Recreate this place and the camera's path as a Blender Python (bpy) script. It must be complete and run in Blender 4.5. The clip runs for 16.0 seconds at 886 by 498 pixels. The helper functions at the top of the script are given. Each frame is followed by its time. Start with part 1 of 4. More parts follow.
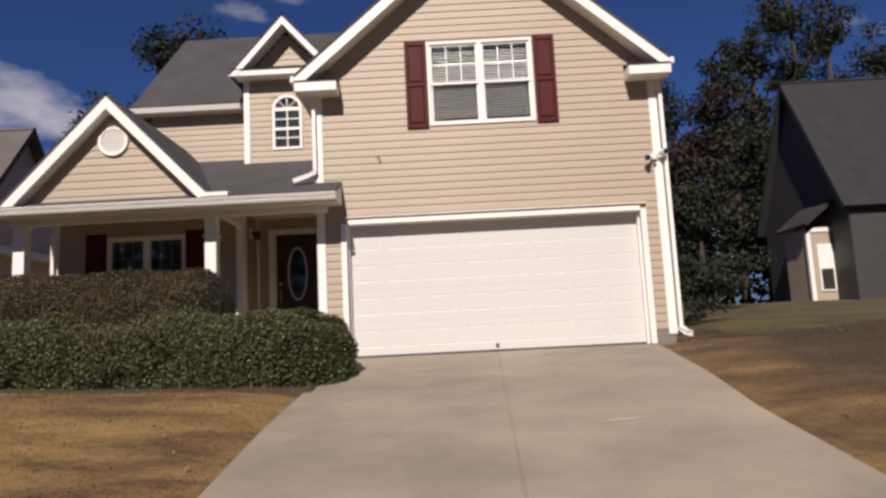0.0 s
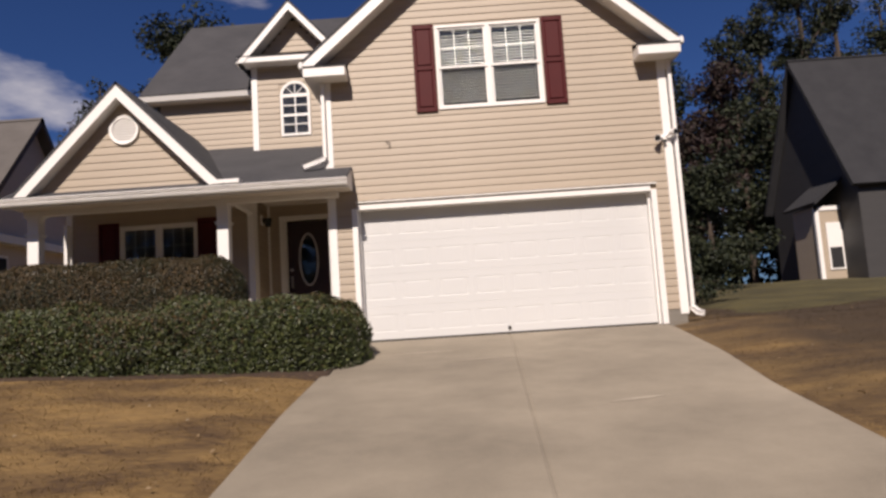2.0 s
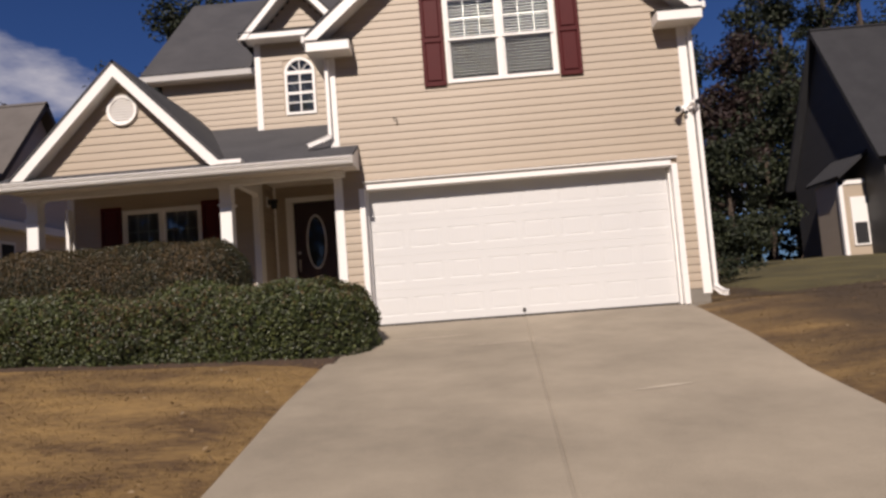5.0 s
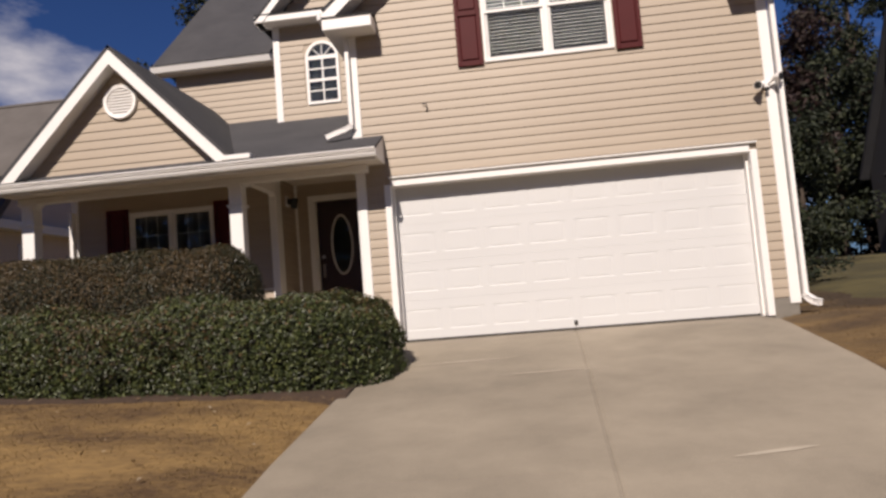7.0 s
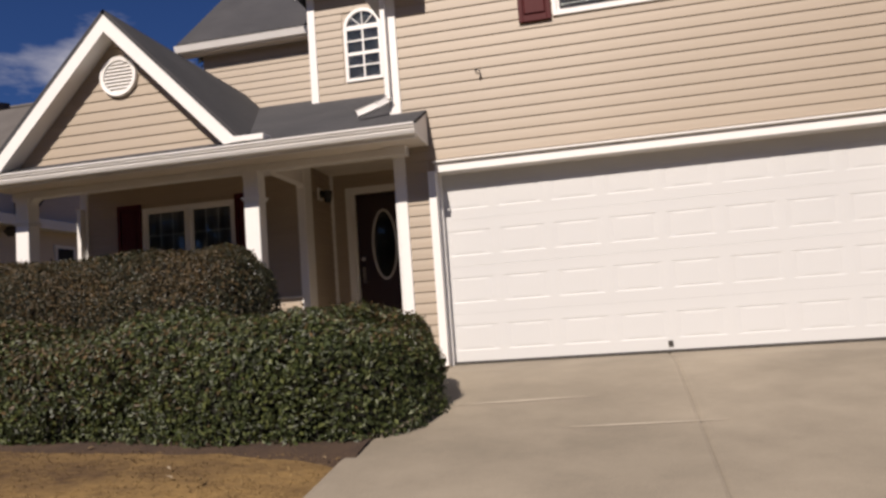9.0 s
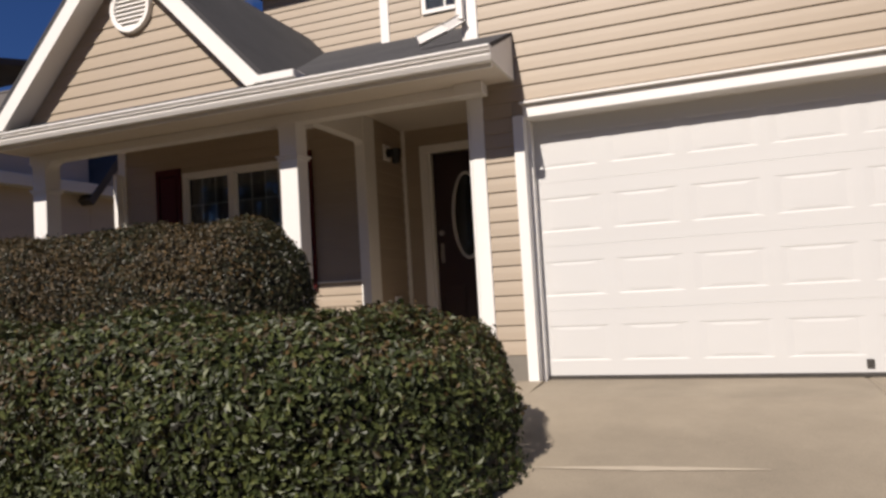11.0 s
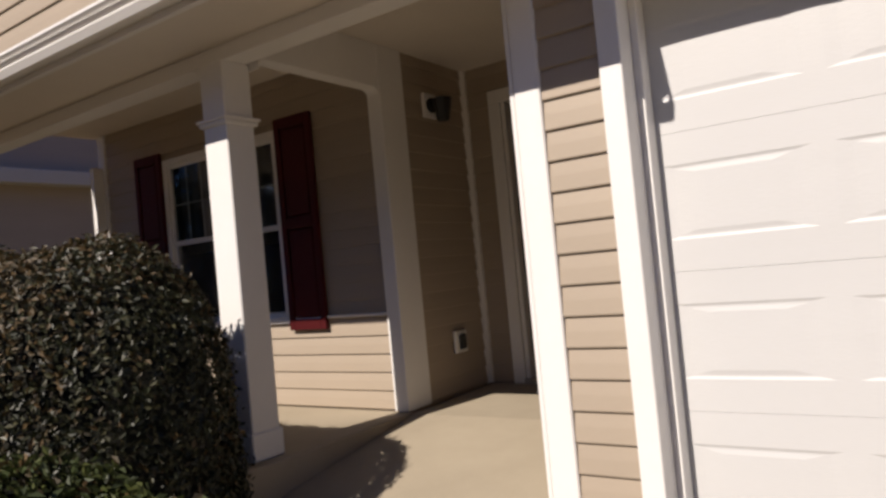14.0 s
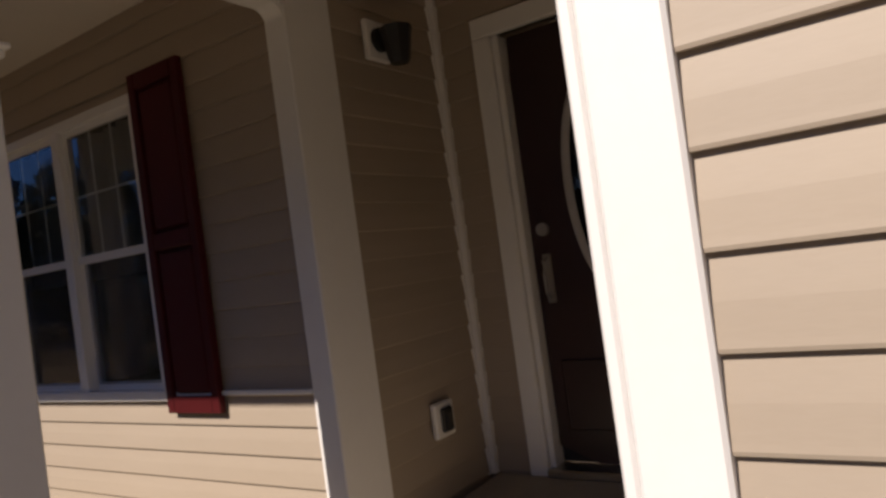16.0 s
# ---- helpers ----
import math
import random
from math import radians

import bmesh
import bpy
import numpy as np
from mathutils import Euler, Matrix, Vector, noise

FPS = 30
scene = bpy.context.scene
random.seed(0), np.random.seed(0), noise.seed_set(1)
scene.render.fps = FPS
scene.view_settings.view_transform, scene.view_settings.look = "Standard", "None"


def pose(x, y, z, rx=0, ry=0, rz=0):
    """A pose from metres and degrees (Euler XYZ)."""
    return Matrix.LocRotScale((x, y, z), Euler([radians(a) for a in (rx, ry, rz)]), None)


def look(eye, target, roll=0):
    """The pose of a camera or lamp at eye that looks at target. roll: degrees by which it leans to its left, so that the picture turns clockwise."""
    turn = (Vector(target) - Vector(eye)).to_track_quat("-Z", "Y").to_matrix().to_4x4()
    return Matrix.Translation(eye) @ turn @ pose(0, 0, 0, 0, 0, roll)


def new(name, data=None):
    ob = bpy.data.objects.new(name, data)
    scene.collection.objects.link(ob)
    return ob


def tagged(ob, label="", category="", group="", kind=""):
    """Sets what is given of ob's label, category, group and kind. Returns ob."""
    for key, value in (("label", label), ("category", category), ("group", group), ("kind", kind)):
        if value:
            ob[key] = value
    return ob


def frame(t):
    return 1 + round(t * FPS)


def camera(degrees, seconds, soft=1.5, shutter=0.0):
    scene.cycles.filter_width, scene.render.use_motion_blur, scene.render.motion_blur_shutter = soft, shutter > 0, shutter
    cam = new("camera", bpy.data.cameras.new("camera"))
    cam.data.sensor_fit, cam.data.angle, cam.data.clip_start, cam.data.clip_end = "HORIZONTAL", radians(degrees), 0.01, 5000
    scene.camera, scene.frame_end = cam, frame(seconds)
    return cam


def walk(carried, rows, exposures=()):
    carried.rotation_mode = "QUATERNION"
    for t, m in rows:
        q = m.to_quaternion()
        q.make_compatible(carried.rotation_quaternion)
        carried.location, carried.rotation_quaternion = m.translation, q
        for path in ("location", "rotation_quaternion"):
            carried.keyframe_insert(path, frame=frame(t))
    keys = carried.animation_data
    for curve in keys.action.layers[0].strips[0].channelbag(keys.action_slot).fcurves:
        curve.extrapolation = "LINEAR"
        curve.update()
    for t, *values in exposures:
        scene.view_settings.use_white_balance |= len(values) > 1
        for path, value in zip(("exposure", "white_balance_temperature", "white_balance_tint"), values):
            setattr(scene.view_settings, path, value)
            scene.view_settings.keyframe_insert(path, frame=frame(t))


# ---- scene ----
cam = camera(64.0, 16.0, soft=2.8)
PATH = [
    (0, (1.652, -11.621, 0.176), (1.644, -9.638, 0.436), -2.9),
    (0.5, (1.631, -11.634, 0.171), (1.621, -9.65, 0.422), -3.2),
    (1, (1.652, -11.641, 0.181), (1.63, -9.655, 0.418), -3.4),
    (1.5, (1.614, -11.655, 0.165), (1.588, -9.669, 0.394), -3.6),
    (2, (1.551, -11.662, 0.161), (1.526, -9.674, 0.379), -3.7),
    (2.5, (1.568, -11.66, 0.158), (1.533, -9.671, 0.365), -3.8),
    (3, (1.535, -11.674, 0.168), (1.497, -9.683, 0.359), -3.8),
    (3.5, (1.495, -11.645, 0.172), (1.459, -9.653, 0.348), -3.9),
    (6, (1.652, -10.616, 0.264), (1.535, -8.627, 0.433), -4.6),
    (6.5, (1.618, -10.213, 0.342), (1.468, -8.226, 0.514), -4.6),
    (7, (1.667, -9.773, 0.45), (1.468, -7.79, 0.61), -4.6),
    (7.5, (1.656, -9.33, 0.594), (1.414, -7.349, 0.735), -4.8),
    (8, (1.641, -8.894, 0.573), (1.358, -6.92, 0.726), -4.8),
    (8.5, (1.648, -8.393, 0.573), (1.311, -6.429, 0.741), -4.6),
    (9, (1.618, -7.85, 0.6), (1.225, -5.897, 0.775), -4.2),
    (11.5, (1.358, -5.223, 0.889), (0.552, -3.393, 0.954), -3.1),
    (12, (1.304, -4.676, 0.977), (0.402, -2.891, 0.999), -2.9),
    (12.5, (1.256, -4.147, 1.033), (0.276, -2.404, 1.048), -3.2),
    (13, (1.189, -3.661, 1.061), (0.153, -1.951, 1.102), -4.2),
    (13.5, (1.056, -3.143, 1.13), (-0.027, -1.463, 1.187), -5.3),
    (14, (0.909, -2.61, 1.19), (-0.227, -0.964, 1.249), -5.4),
    (14.5, (0.722, -2.103, 1.254), (-0.468, -0.496, 1.29), -6.6),
    (15, (0.443, -1.625, 1.281), (-0.763, -0.029, 1.316), -7.0),
    (15.5, (0.199, -1.201, 1.31), (-1.014, 0.388, 1.365), -7.2),
    (16, (-0.107, -0.913, 1.364), (-1.222, 0.747, 1.403), -7.8),
]
walk(cam, [(t, look(eye, target, roll)) for t, eye, target, roll in PATH], [(0.0, 0.16, 6980, 19), (9.0, 0.15, 6900, 17), (12.5, 0.23, 6800, 15), (16.0, 0.21, 6850, 18)])

# ---------- light ----------
SUN_AZ, SUN_EL = radians(9.5), radians(41.5)
to_sun = Vector((-math.sin(SUN_AZ) * math.cos(SUN_EL), -math.cos(SUN_AZ) * math.cos(SUN_EL), math.sin(SUN_EL)))
world = bpy.data.worlds.new("sky")
scene.world = world
world.use_nodes = True
wn = world.node_tree.nodes
sky = wn.new("ShaderNodeTexSky")
sky.sky_type, sky.sun_disc = "NISHITA", False
sky.sun_elevation, sky.sun_rotation = SUN_EL, math.pi + SUN_AZ
sky.dust_density, sky.air_density, sky.ozone_density = 0.5, 1.0, 6.0
# scattered fair-weather clouds over a deep blue
wl = world.node_tree.links
wco, wmap, wnoise, wramp, wmix = wn.new("ShaderNodeTexCoord"), wn.new("ShaderNodeMapping"), wn.new("ShaderNodeTexNoise"), wn.new("ShaderNodeValToRGB"), wn.new("ShaderNodeMix")
wmap.inputs["Scale"].default_value, wmap.inputs["Location"].default_value = (1.0, 1.0, 2.6), (2.6, 0.1, 0.9)
wnoise.inputs["Scale"].default_value, wnoise.inputs["Detail"].default_value, wnoise.inputs["Roughness"].default_value = 2.6, 7, 0.55
wramp.color_ramp.elements[0].position, wramp.color_ramp.elements[1].position = 0.61, 0.80
wmix.data_type = "RGBA"
wmix.inputs[7].default_value = (19.0, 19.0, 19.5, 1)
wtint = wn.new("ShaderNodeMix")
wtint.data_type, wtint.blend_type = "RGBA", "MULTIPLY"
wtint.inputs[0].default_value, wtint.inputs[7].default_value = 1.0, (0.55, 0.85, 1.38, 1)
wl.new(wco.outputs["Generated"], wmap.inputs["Vector"])
wl.new(wmap.outputs[0], wnoise.inputs["Vector"])
# one larger bank of cloud high over the roofs
wdot, wrng, wadd = wn.new("ShaderNodeVectorMath"), wn.new("ShaderNodeMapRange"), wn.new("ShaderNodeMath")
wdot.operation, wdot.inputs[1].default_value = "DOT_PRODUCT", (-0.509, 0.765, 0.394)
wrng.inputs[1].default_value, wrng.inputs[2].default_value, wrng.inputs[3].default_value, wrng.inputs[4].default_value = 0.988, 1.0, 0.0, 0.15
wl.new(wco.outputs["Generated"], wdot.inputs[0])
wl.new(wdot.outputs["Value"], wrng.inputs[0])
wl.new(wnoise.outputs["Fac"], wadd.inputs[0])
wl.new(wrng.outputs[0], wadd.inputs[1])
wl.new(wadd.outputs[0], wramp.inputs[0])
wl.new(wramp.outputs[0], wmix.inputs[0])
wl.new(sky.outputs[0], wtint.inputs[6])
wl.new(wtint.outputs[2], wmix.inputs[6])
wl.new(wmix.outputs[2], wn["Background"].inputs[0])
wn["Background"].inputs[1].default_value = 0.0325
sun = new("sun", bpy.data.lights.new("sun", "SUN"))
sun.data.energy, sun.data.angle, sun.data.color = 4.9, radians(0.5), (1.0, 0.95, 0.86)
sun.matrix_world = look(to_sun * 40, (0, 0, 0))


# ---------- materials ----------
def mat(name, a, b=None, rough=0.7, metal=0.0, scale=3.0, fine=60.0, bump=0.1, dist=0.01, stretch=(1, 1, 1), spec=0.5, rand=0.0, lo=0.45, hi=0.95):
    """Two-tone surface with coarse stains, fine grain and relief; rand varies it from piece to piece."""
    m = bpy.data.materials.new(name)
    m.use_nodes = True
    n, l = m.node_tree.nodes, m.node_tree.links
    p = n["Principled BSDF"]
    p.inputs["Roughness"].default_value, p.inputs["Metallic"].default_value = rough, metal
    p.inputs["Specular IOR Level"].default_value = spec
    b = b or tuple(v * 0.82 for v in a)
    geo = n.new("ShaderNodeTexCoord")
    mp = n.new("ShaderNodeMapping")
    mp.inputs["Scale"].default_value = stretch
    l.new(geo.outputs["Object"], mp.inputs["Vector"])
    n1, n2 = n.new("ShaderNodeTexNoise"), n.new("ShaderNodeTexNoise")
    n1.inputs["Scale"].default_value, n2.inputs["Scale"].default_value = scale, fine
    n1.inputs["Detail"].default_value, n2.inputs["Detail"].default_value = 5, 4
    n1.inputs["Roughness"].default_value = 0.65
    for q in (n1, n2):
        l.new(mp.outputs[0], q.inputs["Vector"])
    add = n.new("ShaderNodeMath")
    add.operation = "MULTIPLY_ADD"
    add.inputs[1].default_value = 0.35
    l.new(n2.outputs["Fac"], add.inputs[0])
    l.new(n1.outputs["Fac"], add.inputs[2])
    ramp = n.new("ShaderNodeMapRange")
    ramp.inputs["From Min"].default_value, ramp.inputs["From Max"].default_value = lo, hi
    l.new(add.outputs[0], ramp.inputs["Value"])
    mix = n.new("ShaderNodeMix")
    mix.data_type = "RGBA"
    mix.inputs[6].default_value, mix.inputs[7].default_value = (*b, 1), (*a, 1)
    l.new(ramp.outputs[0], mix.inputs[0])
    out = mix.outputs[2]
    if rand:
        info, hsv, mr = n.new("ShaderNodeObjectInfo"), n.new("ShaderNodeHueSaturation"), n.new("ShaderNodeMapRange")
        mr.inputs["To Min"].default_value, mr.inputs["To Max"].default_value = 1 - rand, 1 + rand
        l.new(info.outputs["Random"], mr.inputs["Value"])
        l.new(mr.outputs[0], hsv.inputs["Value"])
        l.new(out, hsv.inputs["Color"])
        out = hsv.outputs[0]
    l.new(out, p.inputs["Base Color"])
    if bump:
        bp = n.new("ShaderNodeBump")
        bp.inputs["Strength"].default_value, bp.inputs["Distance"].default_value = bump, dist
        l.new(n2.outputs["Fac"], bp.inputs["Height"])
        l.new(bp.outputs[0], p.inputs["Normal"])
    return m


M_SIDING = mat("vinyl_siding", (0.3949, 0.3256, 0.2518), (0.3613, 0.295, 0.225), 0.55, scale=0.8, fine=40, bump=0.02, stretch=(1, 1, 6), rand=0.03)
M_WHITE = mat("white_trim", (0.80, 0.785, 0.76), (0.765, 0.745, 0.72), 0.45, scale=2, fine=30, bump=0.03)
M_DOORW = mat("garage_door_paint", (0.578, 0.578, 0.573), (0.549, 0.549, 0.544), 0.5, scale=1.2, fine=90, bump=0.08, stretch=(0.3, 1, 2))
M_SOFFIT = mat("soffit_vinyl", (0.72, 0.66, 0.58), (0.66, 0.60, 0.53), 0.6, scale=1.5, bump=0.04)
M_SHUT = mat("red_shutter_vinyl", (0.0735, 0.00455, 0.0056), (0.0595, 0.0035, 0.00455), 0.6, spec=0.25, scale=4, fine=80, bump=0.06)
M_ROOF = mat("asphalt_shingle", (0.06333, 0.06184, 0.06556), (0.03725, 0.03725, 0.04097), 0.95, scale=1.5, fine=160, bump=0.5, dist=0.006)
M_ROOF2 = mat("dark_shingle", (0.0298, 0.0298, 0.03278), (0.01788, 0.01788, 0.02086), 0.95, scale=1.5, fine=160, bump=0.5, dist=0.006)
M_ROOF3 = mat("tan_grey_shingle", (0.125, 0.112, 0.104), (0.085, 0.076, 0.07), 0.95, scale=1.5, fine=160, bump=0.5, dist=0.006)
M_CONC = mat("concrete", (0.3278, 0.2794, 0.2123), (0.1974, 0.1676, 0.1267), 0.9, lo=0.52, hi=0.86, scale=0.5, fine=120, bump=0.25, dist=0.004)
M_PORCH = mat("porch_concrete", (0.4023, 0.3427, 0.2533), (0.3278, 0.2757, 0.2012), 0.85, scale=1.3, fine=120, bump=0.2, dist=0.003)
M_FOUND = mat("foundation_concrete", (0.2235, 0.2012, 0.1714), (0.1639, 0.149, 0.1267), 0.95, scale=3, fine=90, bump=0.4)
M_GRASS = mat("dormant_lawn", (0.232, 0.142, 0.0491), (0.0601, 0.0316, 0.012), 1.0, lo=0.50, hi=0.84, scale=1.3, fine=16, bump=0.5, dist=0.02, stretch=(0.6, 1.3, 1))
M_BLADE = mat("dry_grass_blades", (0.244, 0.159, 0.0611), (0.114, 0.0684, 0.026), 0.9, lo=0.50, hi=0.84, scale=1.3, fine=16, bump=0, stretch=(0.6, 1.3, 1))
M_DIRT = mat("mulch_soil", (0.0745, 0.0447, 0.02608), (0.03725, 0.02235, 0.0149), 1.0, scale=4, fine=60, bump=0.8, dist=0.02)
M_FDOOR = mat("dark_maroon_door", (0.03352, 0.01192, 0.01192), (0.02235, 0.008195, 0.00894), 0.4, scale=3, fine=60, bump=0.05)
M_METAL = mat("brushed_nickel", (0.55, 0.53, 0.5), None, 0.3, 1.0, bump=0)
M_BLACK = mat("black_metal", (0.02, 0.02, 0.02), None, 0.5, bump=0)
M_SEAL = mat("rubber_seal", (0.05, 0.045, 0.04), None, 0.8)
# near black: the shade of unlit interiors is put into this colour
M_DARK = mat("unlit_interior", (0.02, 0.02, 0.022), None, 0.9)
M_BLIND = mat("window_blind", (0.422, 0.412, 0.396), (0.38, 0.37, 0.354), 0.6, bump=0)
M_BARK = mat("bark", (0.0894, 0.06333, 0.0447), (0.0447, 0.03352, 0.02608), 0.95, scale=4, fine=30, bump=0.8, dist=0.03, stretch=(1, 1, 0.2))
# neighbour's siding, with the shade on its gable side put into the colour
M_NBDARK = mat("shaded_grey_siding", (0.04843, 0.04619, 0.04619), (0.03725, 0.03576, 0.03576), 0.6, scale=0.8, fine=30, stretch=(1, 1, 6))
M_NBWALL = mat("neighbour_siding", (0.6, 0.523, 0.446), (0.533, 0.465, 0.397), 0.6, scale=0.8, fine=30, stretch=(1, 1, 6))


def leafmat(name, a, b, c, rough=0.45):
    """Foliage, its colour varied from leaf to leaf."""
    m = bpy.data.materials.new(name)
    m.use_nodes = True
    n, l = m.node_tree.nodes, m.node_tree.links
    p = n["Principled BSDF"]
    p.inputs["Roughness"].default_value = rough
    g, r = n.new("ShaderNodeNewGeometry"), n.new("ShaderNodeValToRGB")
    r.color_ramp.elements[0].color, r.color_ramp.elements[1].color = (*a, 1), (*c, 1)
    e = r.color_ramp.elements.new(0.55)
    e.color = (*b, 1)
    l.new(g.outputs["Random Per Island"], r.inputs[0])
    l.new(r.outputs[0], p.inputs["Base Color"])
    t = n.new("ShaderNodeBsdfTranslucent")
    l.new(r.outputs[0], t.inputs[0])
    mx = n.new("ShaderNodeMixShader")
    mx.inputs[0].default_value = 0.18
    l.new(p.outputs[0], mx.inputs[1])
    l.new(t.outputs[0], mx.inputs[2])
    l.new(mx.outputs[0], n["Material Output"].inputs[0])
    return m


M_LEAF = leafmat("holly_leaf", (0.0188, 0.0246, 0.00726), (0.0376, 0.0528, 0.013), (0.105, 0.12, 0.0362), 0.5)
M_LEAF2 = leafmat("bronzed_leaf", (0.0249, 0.0202, 0.00863), (0.0634, 0.0441, 0.0154), (0.12, 0.072, 0.0259), 0.55)
M_TREE = leafmat("tree_leaf", (0.00596, 0.01043, 0.003725), (0.01341, 0.02086, 0.006705), (0.03352, 0.04097, 0.01341), 0.7)
M_TREERED = leafmat("autumn_leaf", (0.01341, 0.00596, 0.00596), (0.0298, 0.01043, 0.00894), (0.0298, 0.02235, 0.01117), 0.7)
M_LEAFD = leafmat("shaded_leaf", (0.0116, 0.015, 0.00581), (0.0248, 0.0281, 0.00995), (0.0706, 0.0663, 0.0298), 0.5)
M_GREEN = mat("green_lawn", (0.1006, 0.08195, 0.0298), (0.0447, 0.03725, 0.01341), 1.0, lo=0.5, hi=0.84, scale=0.8, fine=45, bump=0.8, dist=0.03)


def thin_patch(m):
    """Beyond the driveway the lawn is thin and bare brown soil shows through."""
    n, l = m.node_tree.nodes, m.node_tree.links
    p = n["Principled BSDF"]
    src = p.inputs["Base Color"].links[0].from_socket
    co, sep, ns = n.new("ShaderNodeTexCoord"), n.new("ShaderNodeSeparateXYZ"), n.new("ShaderNodeTexNoise")
    ns.inputs["Scale"].default_value, ns.inputs["Detail"].default_value = 0.8, 6
    ad, mr, mx = n.new("ShaderNodeMath"), n.new("ShaderNodeMapRange"), n.new("ShaderNodeMix")
    ad.operation, ad.inputs[1].default_value = "MULTIPLY_ADD", 5.0
    mr.inputs[1].default_value, mr.inputs[2].default_value, mr.inputs[4].default_value = 6.4, 9.2, 0.92
    mx.data_type = "RGBA"
    mx.inputs[7].default_value = (0.036, 0.0215, 0.0095, 1)
    l.new(co.outputs["Object"], sep.inputs[0])
    l.new(co.outputs["Object"], ns.inputs["Vector"])
    l.new(ns.outputs["Fac"], ad.inputs[0])
    l.new(sep.outputs[0], ad.inputs[2])
    l.new(ad.outputs[0], mr.inputs[0])
    l.new(mr.outputs[0], mx.inputs[0])
    l.new(src, mx.inputs[6])
    l.new(mx.outputs[2], p.inputs["Base Color"])


thin_patch(M_GRASS)
thin_patch(M_BLADE)
# even mid grey for the oval moulding of the front door
M_OVAL = mat("grey_moulding", (0.50, 0.48, 0.48), None, 0.5, bump=0.02)
M_CURT = mat("sheer_curtain", (0.42, 0.40, 0.39), (0.34, 0.325, 0.315), 0.9, scale=3, fine=60, bump=0.1)
# near black, so the shade between the leaves is in the colour
M_CORE = mat("hedge_inner_dark", (0.01639, 0.0149, 0.00894), (0.00894, 0.00894, 0.00596), 1.0, scale=10)


def glassmat():
    m = bpy.data.materials.new("window_glass")
    m.use_nodes = True
    p = m.node_tree.nodes["Principled BSDF"]
    p.inputs["Base Color"].default_value = (0.85, 0.9, 0.9, 1)
    p.inputs["Roughness"].default_value, p.inputs["Transmission Weight"].default_value = 0.02, 1.0
    p.inputs["IOR"].default_value = 1.5
    return m


M_GLASS = glassmat()


def screenmat():
    """Dark insect mesh, half open."""
    m = bpy.data.materials.new("insect_screen")
    m.use_nodes = True
    n, l = m.node_tree.nodes, m.node_tree.links
    p = n["Principled BSDF"]
    p.inputs["Base Color"].default_value, p.inputs["Roughness"].default_value = (0.03, 0.03, 0.033, 1), 0.7
    t, mx = n.new("ShaderNodeBsdfTransparent"), n.new("ShaderNodeMixShader")
    mx.inputs[0].default_value = 0.22
    l.new(t.outputs[0], mx.inputs[1])
    l.new(p.outputs[0], mx.inputs[2])
    l.new(mx.outputs[0], n["Material Output"].inputs[0])
    return m


M_SCREEN = screenmat()
M_SCUFF = mat("pale_scrape", (0.446, 0.387, 0.305), (0.368, 0.32, 0.252), 0.9, scale=6, fine=80, bump=0.2)
M_WOODS = leafmat("far_woods", (0.00447, 0.00745, 0.00298), (0.01043, 0.0149, 0.005215), (0.02235, 0.02235, 0.00894), 0.8)
M_LITTER = leafmat("fallen_leaves", (0.149, 0.08195, 0.03725), (0.2533, 0.1788, 0.09685), (0.3725, 0.3129, 0.2235), 0.7)


# ---------- building blocks ----------
def obj(name, bm, material, parent=None, label="", smooth=False):
    me = bpy.data.meshes.new(name)
    bm.normal_update()
    bm.to_mesh(me)
    bm.free()
    me.materials.append(material)
    if smooth:
        for f in me.polygons:
            f.use_smooth = True
    ob = new(name, me)
    if parent:
        ob.parent = parent
    if label:
        ob["label"] = label
    return ob


def part(name, bm, material, parent, label="", smooth=False):
    return obj(name, bm, material, parent, label, smooth)


def thing(name, label, category, kind="", group="", at=(0, 0, 0)):
    e = new(name)
    e.empty_display_size = 0.1
    e.location = at
    return tagged(e, label, category, group, kind)


def box(x0, x1, y0, y1, z0, z1, bevel=0.0, bm=None):
    bm = bm or bmesh.new()
    r = bmesh.ops.create_cube(bm, size=1)
    for v in r["verts"]:
        v.co = Vector(((x0 + x1) / 2 + v.co.x * (x1 - x0), (y0 + y1) / 2 + v.co.y * (y1 - y0), (z0 + z1) / 2 + v.co.z * (z1 - z0)))
    if bevel:
        es = list({e for v in r["verts"] for e in v.link_edges})
        bmesh.ops.bevel(bm, geom=es, offset=bevel, segments=1, affect="EDGES")
    return bm


def prism(points, a, b, axis="y", bm=None):
    """A closed outline in the plane across the axis, drawn out from a to b."""
    bm = bm or bmesh.new()
    put = {"y": lambda p, d: (p[0], d, p[1]), "x": lambda p, d: (d, p[0], p[1]), "z": lambda p, d: (p[0], p[1], d)}[axis]
    lo, hi = [bm.verts.new(put(p, a)) for p in points], [bm.verts.new(put(p, b)) for p in points]
    bm.faces.new(lo)
    bm.faces.new(hi[::-1])
    for i in range(len(points)):
        j = (i + 1) % len(points)
        bm.faces.new((lo[j], lo[i], hi[i], hi[j]))
    bmesh.ops.recalc_face_normals(bm, faces=bm.faces)
    return bm


